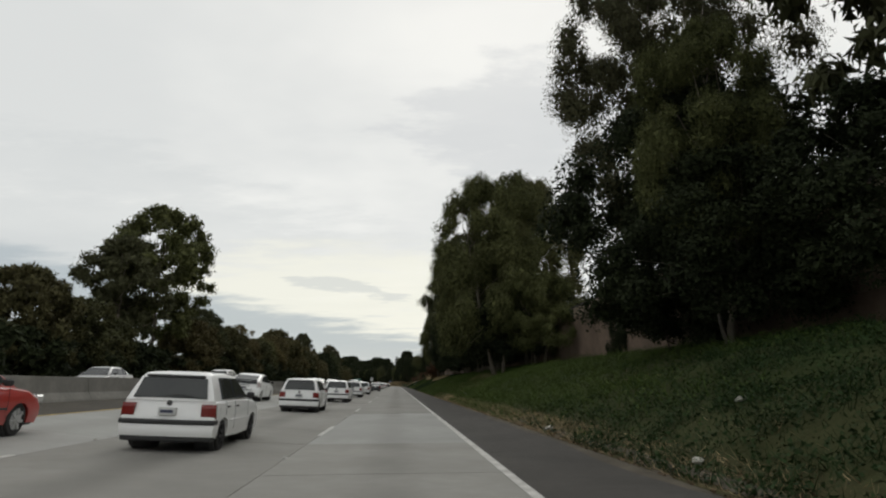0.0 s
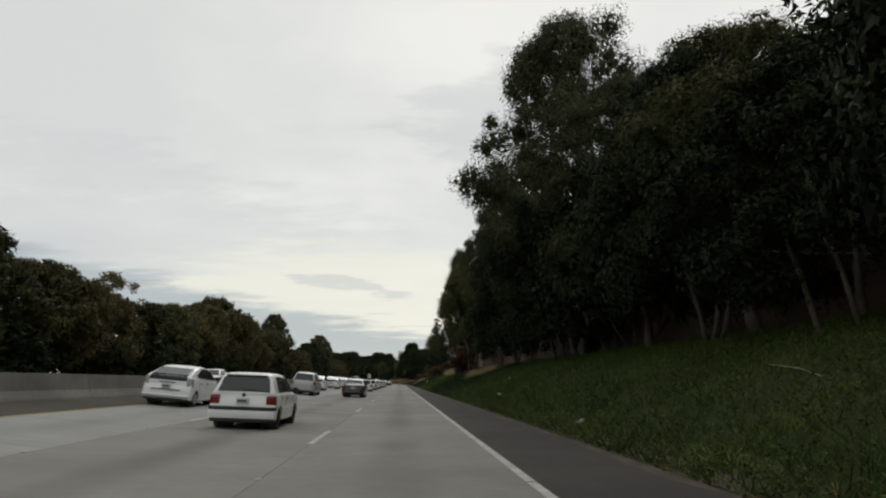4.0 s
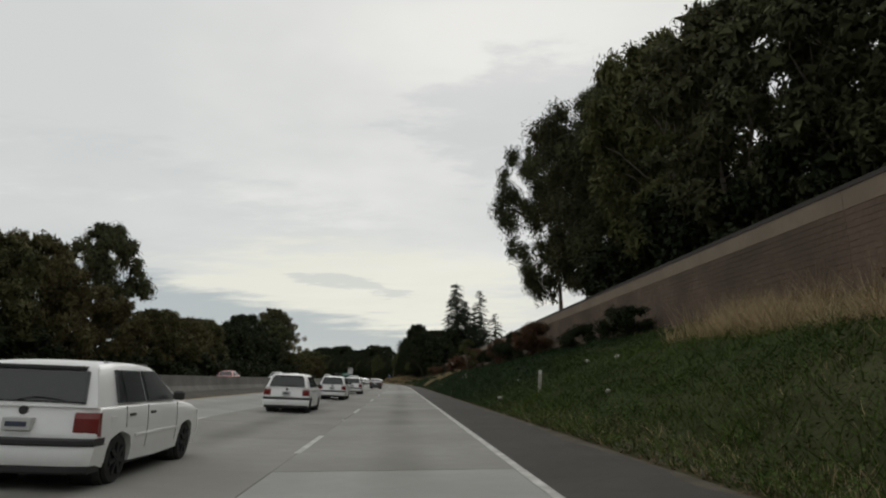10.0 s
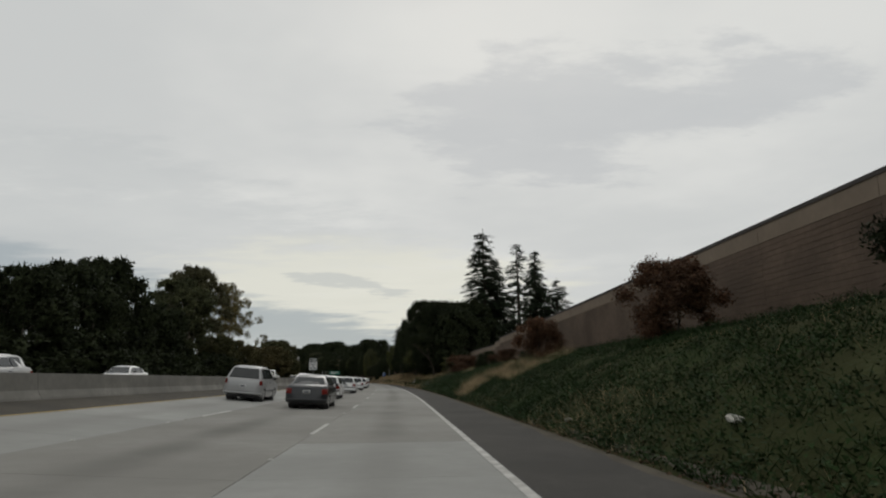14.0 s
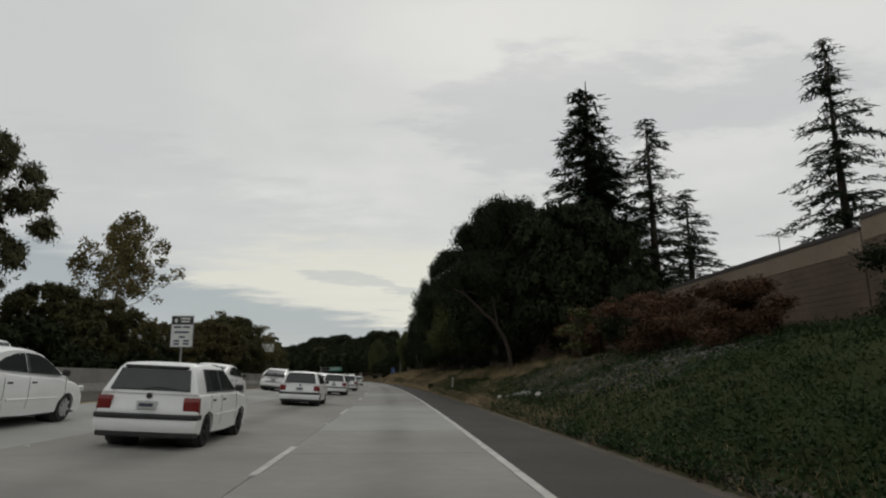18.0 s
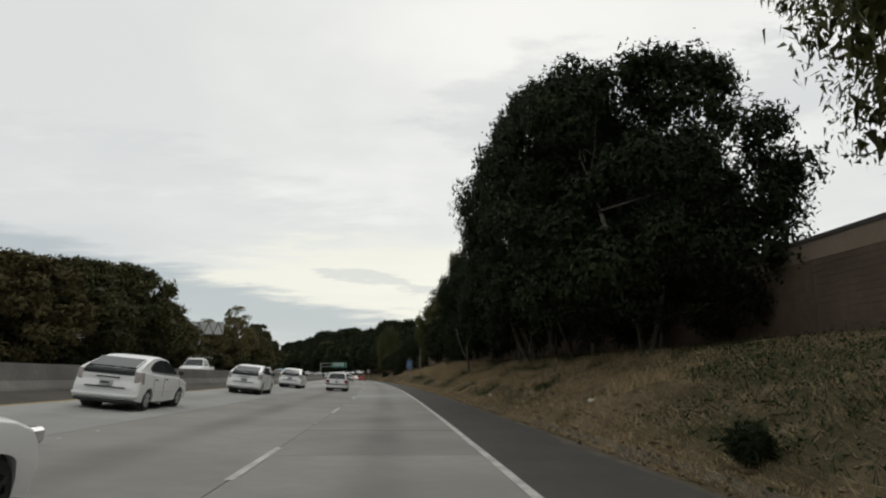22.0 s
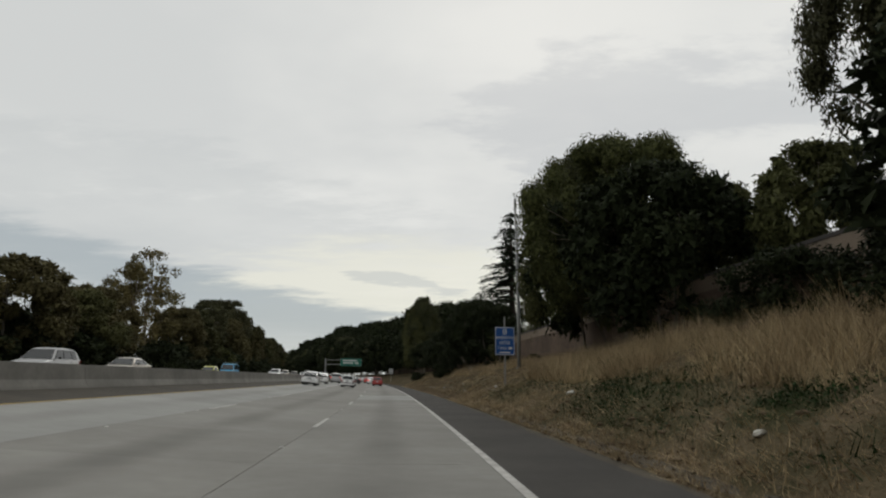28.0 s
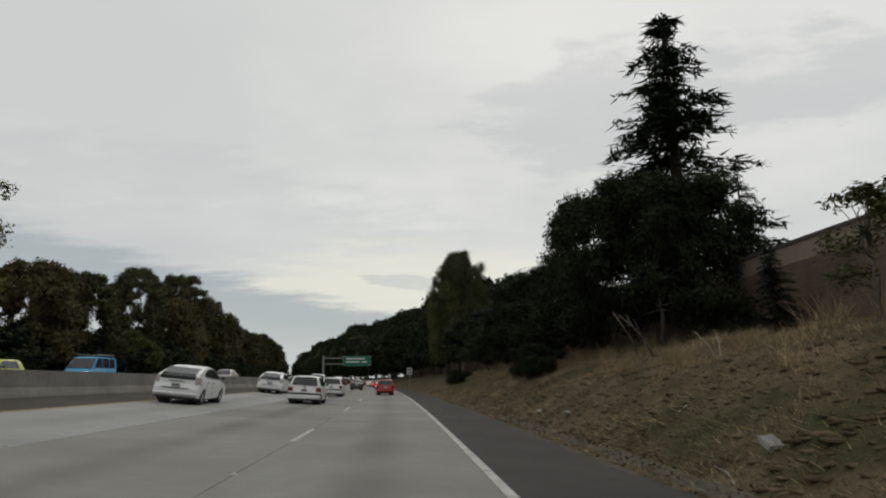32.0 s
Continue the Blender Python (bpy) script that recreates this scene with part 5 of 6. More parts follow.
def make_car(kind, paint, rim="rim", trim_bumper=False, brakes=False, lamps=False, rack=False):
    sp = CARS[kind]
    root = new(kind)
    L, hw, H, belt = sp["L"], sp["hw"], sp["H"], sp["belt"]
    r, f = sp["ax"]
    ra = sp["wr"] + 0.07
    sill = 0.24
    corner = 0.075 if kind == "hatchback_car" else 0.13
    low = arch(f, ra, sill) + [((f + r) / 2, sill - 0.02)] + arch(r, ra, sill)
    out = sp["top"] + [(y, z) for y, z in low]
    body = soft_edges(part("body", loft_sides(out, hw, corner), M[paint], root))
    soft_edges(part("cabin", cabin(sp["cab"], hw - 0.05, sp["rh"], belt, H), M[paint], root))
    zb, zt = (belt + 0.025, H - 0.075) if kind == "hatchback_car" else (belt + 0.06, H - 0.11)
    for x in (-1, 1):
        for pts in sp.get("poly", ()):
            q = [(x * flank(sp, y, z), y, z) for y, z in pts]
            part("side_window", pane(q if x > 0 else q[::-1], 0.03), M["glass"], root)
        for a, b, c, d in () if "poly" in sp else sp["side"]:
            q = [(x * flank(sp, a, zb), a, zb), (x * flank(sp, b, zb), b, zb), (x * flank(sp, c, zt), c, zt), (x * flank(sp, d, zt), d, zt)]
            part("side_window", pane(q if x > 0 else q[::-1], 0.03), M["glass"], root)
    for name, (y0, z0, y1, z1), back in (("rear_window", sp["rear"], True), ("windscreen", sp["front"], False)):
        w0, w1 = flank(sp, y0, z0) - (0.13 if back else 0.085), flank(sp, y1, z1) - 0.085
        k = -0.025 if back else 0.025
        q = [(-w0, y0 + k, z0), (w0, y0 + k, z0), (w1, y1 + k, z1), (-w1, y1 + k, z1)]
        part(name, pane(q if back else q[::-1], 0.03), M["glass"], root)
    # wheels
    for y in (r, f):
        for x in (-1, 1):
            cx = x * (hw - 0.125)
            w = part("wheel", disc(sp["wr"] * 0.66, 0.12, 0.0, 0.0, 18), M[rim], root)
            w.location = (cx + x * 0.02, y, sp["wr"])
            t = part("tyre", disc(sp["wr"], 0.19, sp["wr"] * 0.62, 0.0, 24), M["rubber"], w)
            t.location = (-x * 0.02, 0, 0)
            t = part("spokes", spokes(sp["wr"] * 0.66, 0.05), M[rim], w)
            t.location = (x * 0.075, 0, 0)
            part("wheel_arch", disc(ra - 0.005, 0.36, 0.0, 0.0, 18), M["trim"], root).location = (cx - x * 0.14, y, 0.31)
    # underside
    bm = bmesh.new()
    box(bm, (-hw + 0.12, 0.25, 0.17), (hw - 0.12, L - 0.25, 0.34), 0.03)
    part("underside", bm, M["trim"], root)
    # rear: bumper strip, plate, lamps
    bm = wrapped_bar(-hw - 0.004, hw + 0.004, -0.07, 0.20, 0.50 if trim_bumper else 0.36, 0.585 if trim_bumper else 0.44, hw, 14, corner)
    part("bumper_strip", bm, M["trim" if trim_bumper else paint], root, "black plastic bumper strip" if trim_bumper else "")
    if trim_bumper:
        soft_edges(part("bumper", wrapped_bar(-hw - 0.002, hw + 0.002, -0.055, 0.30, 0.29, 0.50, hw, 14, corner), M[paint], root))
        part("lower_valance", wrapped_bar(-hw + 0.02, hw - 0.02, -0.03, 0.28, 0.20, 0.29, hw, 14, corner), M["trim"], root)
    bm = bmesh.new()
    box(bm, (-0.155, -0.045, 0.66), (0.155, 0.06, 0.80), 0.006)
    plate = part("number_plate", bm, M["plate"], root)
    bm = bmesh.new()
    box(bm, (-0.115, -0.049, 0.70), (0.115, -0.044, 0.755))
    part("plate_bar", bm, M["ink"], plate)
    for x in (-1, 1):
        bm = bmesh.new()
        if kind in ("suv_car", "liftback_car"):
            bm.free()
            bm = wrapped_bar(x * (hw - 0.17), x * (hw + 0.006), 0.055, 0.26, 0.74, 1.05, hw, 6, corner) if kind == "liftback_car" else wrapped_bar(x * (hw - 0.12), x * (hw + 0.003), -0.005, 0.20, 0.78, 1.03, hw, 5, corner)
        else:
            bm.free()
            bm = wrapped_bar(x * (hw - 0.25), x * (hw + 0.004), -0.012 if corner > 0.1 else 0.0, 0.15 if corner > 0.1 else 0.085, 0.60, 0.865, hw, 5, corner)
        part("tail_lamp", bm, M["brake_on" if brakes else ("pale_tail" if kind == "liftback_car" else "tail")], root)
        bm = bmesh.new()
        zl = 0.62 if kind != "van_car" else 0.75
        box(bm, (min(x * (hw - 0.36), x * (hw - 0.08)), L - 0.34, zl), (max(x * (hw - 0.36), x * (hw - 0.08)), L - 0.055, zl + 0.15), 0.03)
        part("headlamp", bm, M["lamp_on" if lamps else "lens"], root)
        ym = sp["side"][-1][1] - 0.30
        bm = bmesh.new()
        box(bm, (min(x * hw, x * (hw + 0.16)), ym, belt + 0.02), (max(x * hw, x * (hw + 0.16)), ym + 0.11, belt + 0.15), 0.03)
        part("wing_mirror", bm, M["trim"], root)
        for k in (0, 1):
            yh = sp["side"][k + 1][0] + 0.06
            bm = bmesh.new()
            xh = x * (hw * barrel(belt - 0.12) + 0.004)
            box(bm, (xh - 0.012, yh, belt - 0.14), (xh + 0.012, yh + 0.17, belt - 0.105), 0.006)
            part("door_handle", bm, M["trim"], root)
        bm = bmesh.new()
        box(bm, (x * (hw + 0.004) - 0.008, r + ra + 0.05, 0.52), (x * (hw + 0.004) + 0.008, f - ra - 0.05, 0.56), 0.004)
        part("door_strip", bm, M["trim" if kind != "liftback_car" and not trim_bumper else paint], root)
        for yd in (sp["side"][1][0] - 0.03, sp["side"][2][0] - 0.03, sp["side"][2][1] + 0.02):
            bm = bmesh.new()
            z0 = 0.36 if abs(yd - r) > ra else 0.31 + math.sqrt(ra * ra - (yd - r) ** 2)
            zs = [z0 + (belt - 0.02 - z0) * i / 6 for i in range(7)]
            tube(bm, [(x * hw * barrel(z), yd, z) for z in zs], [0.006] * 7, 4)
            part("door_gap", bm, M["trim"], root)
    bm = bmesh.new()
    box(bm, (-0.42, L - 0.10, 0.42), (0.42, L - 0.005, 0.60), 0.02)
    part("grille", bm, M["trim"], root)
    if kind == "hatchback_car":
        bm = bmesh.new()
        box(bm, (hw * barrel(0.74) - 0.006, 0.40, 0.67), (hw * barrel(0.74) + 0.004, 0.55, 0.81), 0.003)
        part("fuel_flap", bm, M[paint], root)
        bm = bmesh.new()
        tube(bm, [(-0.10, 0.055, 0.99), (0.12, 0.075, 1.03), (0.42, 0.06, 1.0)], [0.012, 0.010, 0.006], 5)
        part("rear_wiper", bm, M["trim"], root)
        bm = bmesh.new()
        bmesh.ops.create_cone(bm, cap_ends=True, segments=14, radius1=0.05, radius2=0.045, depth=0.02, matrix=Matrix.Translation((0, 0.055, 0.875)) @ Matrix.Rotation(math.pi / 2, 4, "X"))
        part("badge", bm, M["trim"], root)
        bm = bmesh.new()
        box(bm, (-0.53, 0.235, 1.335), (0.53, 0.40, 1.385), 0.012)
        part("roof_spoiler", bm, M["trim"], root, "dark strip over the rear window")
        for x in (-1, 1):
            bm = bmesh.new()
            box(bm, (x * 0.55 - 0.012, 0.65, 1.42), (x * 0.55 + 0.012, 2.0, 1.447), 0.008)
            part("roof_rail", bm, M["trim"], root)
    if kind == "liftback_car":
        bm = bmesh.new()
        box(bm, (-0.66, 0.05, 1.085), (0.66, 0.25, 1.118), 0.012)
        for v in bm.verts:
            v.co.y += 0.07 * (v.co.x / 0.66) ** 4
        part("tail_spoiler", bm, M["trim"], root, "dark rear spoiler")
        part("lower_rear_window", wrapped_bar(-0.68, 0.68, 0.075, 0.16, 0.945, 1.08, hw, 12, corner), M["glass"], root, "dark lower rear window")
        bm = bmesh.new()
        box(bm, (-0.30, 0.055, 0.855), (0.30, 0.12, 0.885), 0.008)
        part("tailgate_handle", bm, M["trim"], root)
        bm = bmesh.new()
        box(bm, (-0.52, -0.055, 0.60), (0.52, 0.05, 0.625), 0.004)
        part("bumper_gap", bm, M["trim"], root)
        part("lower_valance", wrapped_bar(-hw + 0.06, hw - 0.06, -0.035, 0.28, 0.22, 0.30, hw, 12, corner), M["trim"], root)
    if rack:
        for y in (0.5, 1.6, 2.7):
            bm = bmesh.new()
            tube(bm, [(-0.75, y, H - 0.02), (-0.75, y, H + 0.14), (0.75, y, H + 0.14), (0.75, y, H - 0.02)], [0.02] * 4, 5)
            part("roof_rack_bar", bm, M["steel"], root)
        for x in (-0.7, 0.7):
            bm = bmesh.new()
            tube(bm, [(x, 0.3, H + 0.16), (x, 3.2, H + 0.16)], [0.02] * 2, 5)
            part("roof_rack_rail", bm, M["steel"], root)
    return root


CAR_MASTERS = {}


def park(kind, paint, s, n, oncoming=False, label="", group="traffic ahead", **kw):
    """The car with its rear axle at s (or its front axle towards us), centred on n."""
    key = (kind, paint, tuple(sorted(kw.items())))
    y0 = CARS[kind]["ax"][0]
    if oncoming:
        m = along(s, n, road_z(n), 180)
    else:
        m = along(s, n, road_z(n)) @ Matrix.Translation((0, -y0, 0))
    # stand square on the cross-fall
    fall = math.atan((road_z(n + 0.7) - road_z(n - 0.7)) / 1.4)
    m = m @ Matrix.Rotation(-fall if not oncoming else fall, 4, "Y")
    if key in CAR_MASTERS:
        ob = copy_thing(CAR_MASTERS[key], m)
    else:
        ob = make_car(kind, paint, **kw)
        ob.matrix_basis = m
        CAR_MASTERS[key] = ob
    return tagged(ob, label, "car", group)


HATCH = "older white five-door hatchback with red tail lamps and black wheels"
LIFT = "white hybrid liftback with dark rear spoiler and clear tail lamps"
# one moving hatchback, copied along its lane to fit the camera's view at each time
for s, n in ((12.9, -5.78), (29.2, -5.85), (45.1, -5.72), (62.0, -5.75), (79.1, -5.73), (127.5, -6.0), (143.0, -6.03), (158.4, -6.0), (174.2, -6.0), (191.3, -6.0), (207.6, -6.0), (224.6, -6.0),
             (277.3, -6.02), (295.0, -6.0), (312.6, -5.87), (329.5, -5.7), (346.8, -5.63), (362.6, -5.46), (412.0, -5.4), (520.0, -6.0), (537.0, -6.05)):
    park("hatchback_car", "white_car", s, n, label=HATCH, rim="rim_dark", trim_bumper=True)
# a single liftback too, repeated wherever the camera's view has it in turn
for s, n in ((37.7, -10.2), (69.5, -10.2), (86.6, -10.3), (130.2, -10.5), (145.4, -10.5), (158.6, -10.4), (296.3, -10.0), (312.7, -9.75), (329.0, -9.6), (346.3, -9.7), (362.4, -9.35), (378.6, -9.25),
             (395.0, -9.1), (412.0, -9.05), (512.0, -9.9), (533.0, -10.1)):
    park("liftback_car", "white_car", s, n, label=LIFT)
# crossover and black saloon, likewise repeated to suit the camera's view
for s in (112.0, 268.0):
    park("suv_car", "silver_car", s, -9.1, label="silver crossover with white plate and dark rear window")
for s in (114.0, 264.0, 577.0):
    park("sedan_car", "black_car", s, -5.4, label="black saloon car with tinted windows")
park("sedan_car", "red_car", 10.6, -9.9, label="dark red saloon car in the far lane")
for s in (604.0,):
    park("sedan_car", "red_car", s, -5.6, label="dark red saloon car in the middle lane")
park("hatchback_car", "red_car", 548.0, -1.8, label="small bright red hatchback in the slow lane", trim_bumper=False)
for s, p in ((588.0, "white_car"), (612.0, "red_car"), (640.0, "silver_car"), (668.0, "white_car"), (700.0, "black_car")):
    park("sedan_car", p, s, -1.8, label="saloon car waiting in the far queue", brakes=True, group="far queue")
for s, p in ((556.0, "silver_car"), (600.0, "white_car"), (640.0, "black_car"), (675.0, "white_car")):
    park("suv_car", p, s, -9.1, label="tall car waiting in the far queue", brakes=True, group="far queue")
for s, p in ((640.0, "silver_car"), (672.0, "red_car"), (704.0, "white_car")):
    park("sedan_car", p, s, -5.4, label="saloon car waiting in the far queue", brakes=True, group="far queue")

ONCOMING = (
    ("sedan_car", "silver_car", 42, -19), ("suv_car", "white_car", 60, -17), ("sedan_car", "silver_car", 64, -20.5), ("sedan_car", "white_car", 118, -17), ("sedan_car", "tan_car", 150, -20.5),
    ("sedan_car", "white_car", 186, -17), ("sedan_car", "red_car", 240, -20.5), ("sedan_car", "silver_car", 262, -17), ("sedan_car", "white_car", 284, -20.5), ("suv_car", "white_car", 268, -20.5),
    ("sedan_car", "silver_car", 318, -17), ("pickup_truck", "white_car", 331, -18.5), ("sedan_car", "tan_car", 377, -20.5), ("sedan_car", "silver_car", 437, -17), ("sedan_car", "white_car", 468, -20.5),
    ("suv_car", "silver_car", 478, -20.5), ("sedan_car", "tan_car", 487, -19.5), ("sedan_car", "white_car", 538, -17),
    ("sedan_car", "tan_car", 553, -17.5), ("sedan_car", "silver_car", 566, -20.5), ("sedan_car", "white_car", 590, -17), ("suv_car", "tan_car", 607, -20.5), ("sedan_car", "white_car", 622, -17),
    ("sedan_car", "silver_car", 641, -20.5), ("suv_car", "white_car", 655, -17), ("sedan_car", "tan_car", 676, -20.5), ("sedan_car", "white_car", 697, -17), ("sedan_car", "silver_car", 720, -20.5),
    ("suv_car", "white_car", 748, -17), ("sedan_car", "white_car", 770, -20.5),
)
for kind, p, s, n in ONCOMING:
    park(kind, p, s, n, True, "%s oncoming %s with its headlamps lit" % (p.split("_")[0], {"suv_car": "crossover", "pickup_truck": "pickup truck"}.get(kind, "saloon car")), "oncoming traffic", lamps=True)
park("pickup_truck", "white_car", 425.0, -19.0, True, "white work pickup with ladder rack, headlamps lit", "oncoming traffic", lamps=True, rack=True)
park("van_car", "blue_car", 537.0, -23.4, True, "bright blue van with ladder on its roof rack", "oncoming traffic", lamps=True, rack=True)
park("hatchback_car", "lime_car", 524.5, -23.4, True, "lime yellow small hatchback in the oncoming lanes", "oncoming traffic", lamps=True)

# ---------------------------------------------------------------- signs and poles


def text_part(name, words, size, mat, parent, m, label=""):
    """Flat lettering with a little thickness, centred, facing -y."""
    cu = bpy.data.curves.new(name, "FONT")
    cu.body, cu.size, cu.align_x, cu.align_y, cu.extrude = words, size, "CENTER", "CENTER", 0.002
    tmp = new(name, cu)
    deps = bpy.context.evaluated_depsgraph_get()
    me = bpy.data.meshes.new_from_object(tmp.evaluated_get(deps))
    bpy.data.objects.remove(tmp)
    me.materials.clear()
    me.materials.append(mat)
    ob = new(name, me)
    ob.parent = parent
    ob.matrix_basis = m @ Matrix.Rotation(math.pi / 2, 4, "X")
    return tagged(ob, label) if label else ob


def bar(name, x0, x1, z0, z1, y, mat, parent, label=""):
    bm = bmesh.new()
    box(bm, (x0, y - 0.004, z0), (x1, y + 0.002, z1))
    return part(name, bm, mat, parent, label)


def plate_with_border(name, w, z0, z1, mat, edge, parent):
    bm = bmesh.new()
    box(bm, (-w / 2, -0.006, z0), (w / 2, 0.006, z1), 0.004)
    p = part(name, bm, mat, parent)
    t = 0.022
    for a, b, c, d in ((-w / 2 + 0.015, w / 2 - 0.015, z0 + 0.015, z0 + 0.015 + t), (-w / 2 + 0.015, w / 2 - 0.015, z1 - 0.015 - t, z1 - 0.015),
                       (-w / 2 + 0.015, -w / 2 + 0.015 + t, z0 + 0.015 + t, z1 - 0.015 - t), (w / 2 - 0.015 - t, w / 2 - 0.015, z0 + 0.015 + t, z1 - 0.015 - t)):
        bar("border_strip", a, b, c, d, -0.008, edge, p)
    return p


# blue assistance sign on a post
sign = tagged(new("assistance_sign"), "blue roadside assistance sign with white lettering on a post", "road sign")
sign.matrix_basis = along(470.75, 4.22, 0.0)
zg = bank_z(470.75, 4.22)
bm = bmesh.new()
box(bm, (-0.034, 0.012, zg - 0.3), (0.034, 0.08, 4.45), 0.008)
part("post", bm, M["steel"], sign)
face = plate_with_border("sign_face", 1.0, 2.50, 3.92, M["blue_sign"], M["white_sign"], sign)
for words, z, size in (("FREEWAY", 3.37, 0.205), ("ASSIST", 3.11, 0.205)):
    text_part("lettering", words, size, M["white_sign"], face, Matrix.Translation((0, -0.010, z)))
text_part("lettering", "CALL", 0.205, M["white_sign"], face, Matrix.Translation((-0.13, -0.010, 2.85)))
bar("number_bar", 0.19, 0.37, 2.79, 2.91, -0.009, M["white_sign"], face)
bar("number_bar", -0.27, 0.27, 2.60, 2.66, -0.009, M["white_sign"], face)
bm = bmesh.new()
for i in range(18):
    a0, a1 = 2 * math.pi * i / 18, 2 * math.pi * (i + 1) / 18
    q = [bm.verts.new((r * 0.8 * math.cos(a), -0.012, 3.68 + r * math.sin(a))) for r, a in ((0.105, a0), (0.105, a1), (0.14, a1), (0.14, a0))]
    bm.faces.new(q)
part("emblem_ring", bm, M["white_sign"], face)
bar("emblem_bar", -0.07, 0.07, 3.66, 3.70, -0.009, M["white_sign"], face)

# car-pool lane sign on the barrier
sign = tagged(new("lane_sign"), "white car-pool lane sign with black header on the barrier", "road sign")
sign.matrix_basis = along(337.2, -13.35, 0.0)
bm = bmesh.new()
box(bm, (-0.045, 0.01, 1.5), (0.045, 0.10, 4.6), 0.008)
part("post", bm, M["steel"], sign)
face = plate_with_border("sign_face", 1.22, 3.02, 4.78, M["white_sign"], M["ink"], sign)
bar("header", -0.56, 0.56, 4.28, 4.72, -0.010, M["trim"], face)
bm = bmesh.new()
q = [bm.verts.new(p) for p in ((-0.45, -0.018, 4.50), (-0.35, -0.018, 4.34), (-0.25, -0.018, 4.50), (-0.35, -0.018, 4.66))]
bm.faces.new(q)
part("diamond", bm, M["white_sign"], face)
for x0, x1, z in ((-0.12, 0.42, 4.56), (-0.08, 0.38, 4.40)):
    bar("writing_bar", x0, x1, z, z + 0.10, -0.016, M["white_sign"], face)
for x0, x1, z in ((-0.45, -0.05, 4.08), (0.05, 0.42, 4.08), (-0.42, 0.38, 3.80), (-0.16, 0.16, 3.54), (-0.42, -0.12, 3.32), (0.10, 0.40, 3.32), (-0.42, -0.12, 3.16), (0.10, 0.40, 3.16)):
    bar("writing_bar", x0, x1, z, z + 0.10, -0.009, M["ink"], face)

# overhead sign seen from its back, beyond the oncoming lanes
sign = tagged(new("overhead_sign"), "back of a large overhead sign with diagonal braces on one pole", "road sign")
sign.matrix_basis = along(464.0, -29.4, 0.0)
bm = bmesh.new()
tube(bm, [(0, 0, 0.8), (0, 0, 9.4)], [0.24, 0.20], 14)
part("pole", bm, M["steel"], sign)
bm = bmesh.new()
box(bm, (-3.2, 0.45, 7.75), (3.5, 0.49, 9.75), 0.01)
part("panel", bm, M["white_sign"], sign)
for z in (7.80, 9.70):
    bm = bmesh.new()
    tube(bm, [(-4.6, 0.1, z), (3.5, 0.1, z)], [0.07, 0.07], 6)
    part("chord", bm, M["steel"], sign)
for i in range(9):
    x0 = -3.2 + i * 6.7 / 9
    bm = bmesh.new()
    tube(bm, [(x0, 0.1, 7.8 if i % 2 else 9.7), (x0 + 6.7 / 9, 0.1, 9.7 if i % 2 else 7.8)], [0.07, 0.07], 5)
    part("brace", bm, M["bark_dark"], sign)
for x in (-4.6, -3.2, 3.5):
    bm = bmesh.new()
    tube(bm, [(x, 0.1, 7.8), (x, 0.1, 9.7)], [0.05, 0.05], 5)
    part("end_post", bm, M["steel"], sign)

# green guide sign over the lanes at the bend
sign = tagged(new("guide_sign"), "green overhead guide sign with pale writing at the bend", "road sign")
sign.matrix_basis = along(632.0, -5.9, 0.0)
face = plate_with_border("sign_face", 6.2, 4.75, 6.95, M["green_sign"], M["white_sign"], sign)
for x0, x1, z in ((-2.4, 1.8, 6.2), (-2.4, 0.6, 5.5), (1.1, 2.2, 5.5)):
    bar("writing_bar", x0, x1, z, z + 0.32, -0.012, M["white_sign"], face)
bm = bmesh.new()
tube(bm, [(-7.45, 0.4, 0.6), (-7.45, 0.4, 7.0)], [0.26, 0.2], 12)
part("pole", bm, M["steel"], sign)
for z in (5.2, 6.5):
    bm = bmesh.new()
    tube(bm, [(-7.45, 0.3, z), (3.0, 0.3, z)], [0.10, 0.10], 6)
    part("cantilever", bm, M["steel"], sign)

# small white sign further on
sign = tagged(new("speed_sign"), "small white rectangular sign on a thin post", "road sign")
sign.matrix_basis = along(598.0, 3.4, 0.0)
bm = bmesh.new()
box(bm, (-0.04, 0.01, -0.1), (0.04, 0.08, 3.6), 0.006)
part("post", bm, M["wood"], sign)
face = plate_with_border("sign_face", 1.0, 2.4, 3.65, M["white_sign"], M["ink"], sign)
for x0, x1, z in ((-0.3, 0.3, 3.2), (-0.3, 0.3, 2.65)):
    bar("writing_bar", x0, x1, z, z + 0.22, -0.012, M["ink"], face)

# tall lamp column beside the blue sign
column = tagged(new("steel_column"), "tall tapered grey steel column standing on the bank", "post")
column.matrix_basis = along(480.5, 7.0, bank_z(480.5, 7.0))
bm = bmesh.new()
tube(bm, [(0, 0, -0.3), (0.02, 0, 3), (0.0, 0, 6), (-0.05, 0, 9), (-0.12, 0, 11.6)], [0.13, 0.12, 0.105, 0.09, 0.08], 10)
part("shaft", bm, M["steel"], column, smooth=True)
bm = bmesh.new()
bmesh.ops.create_cone(bm, cap_ends=True, segments=10, radius1=0.10, radius2=0.06, depth=0.12, matrix=Matrix.Translation((-0.12, 0, 11.64)))
part("cap", bm, M["steel"], column)
bm = bmesh.new()
box(bm, (-0.2, -0.2, -0.2), (0.2, 0.2, 0.06), 0.02)
part("base_plate", bm, M["steel"], column)

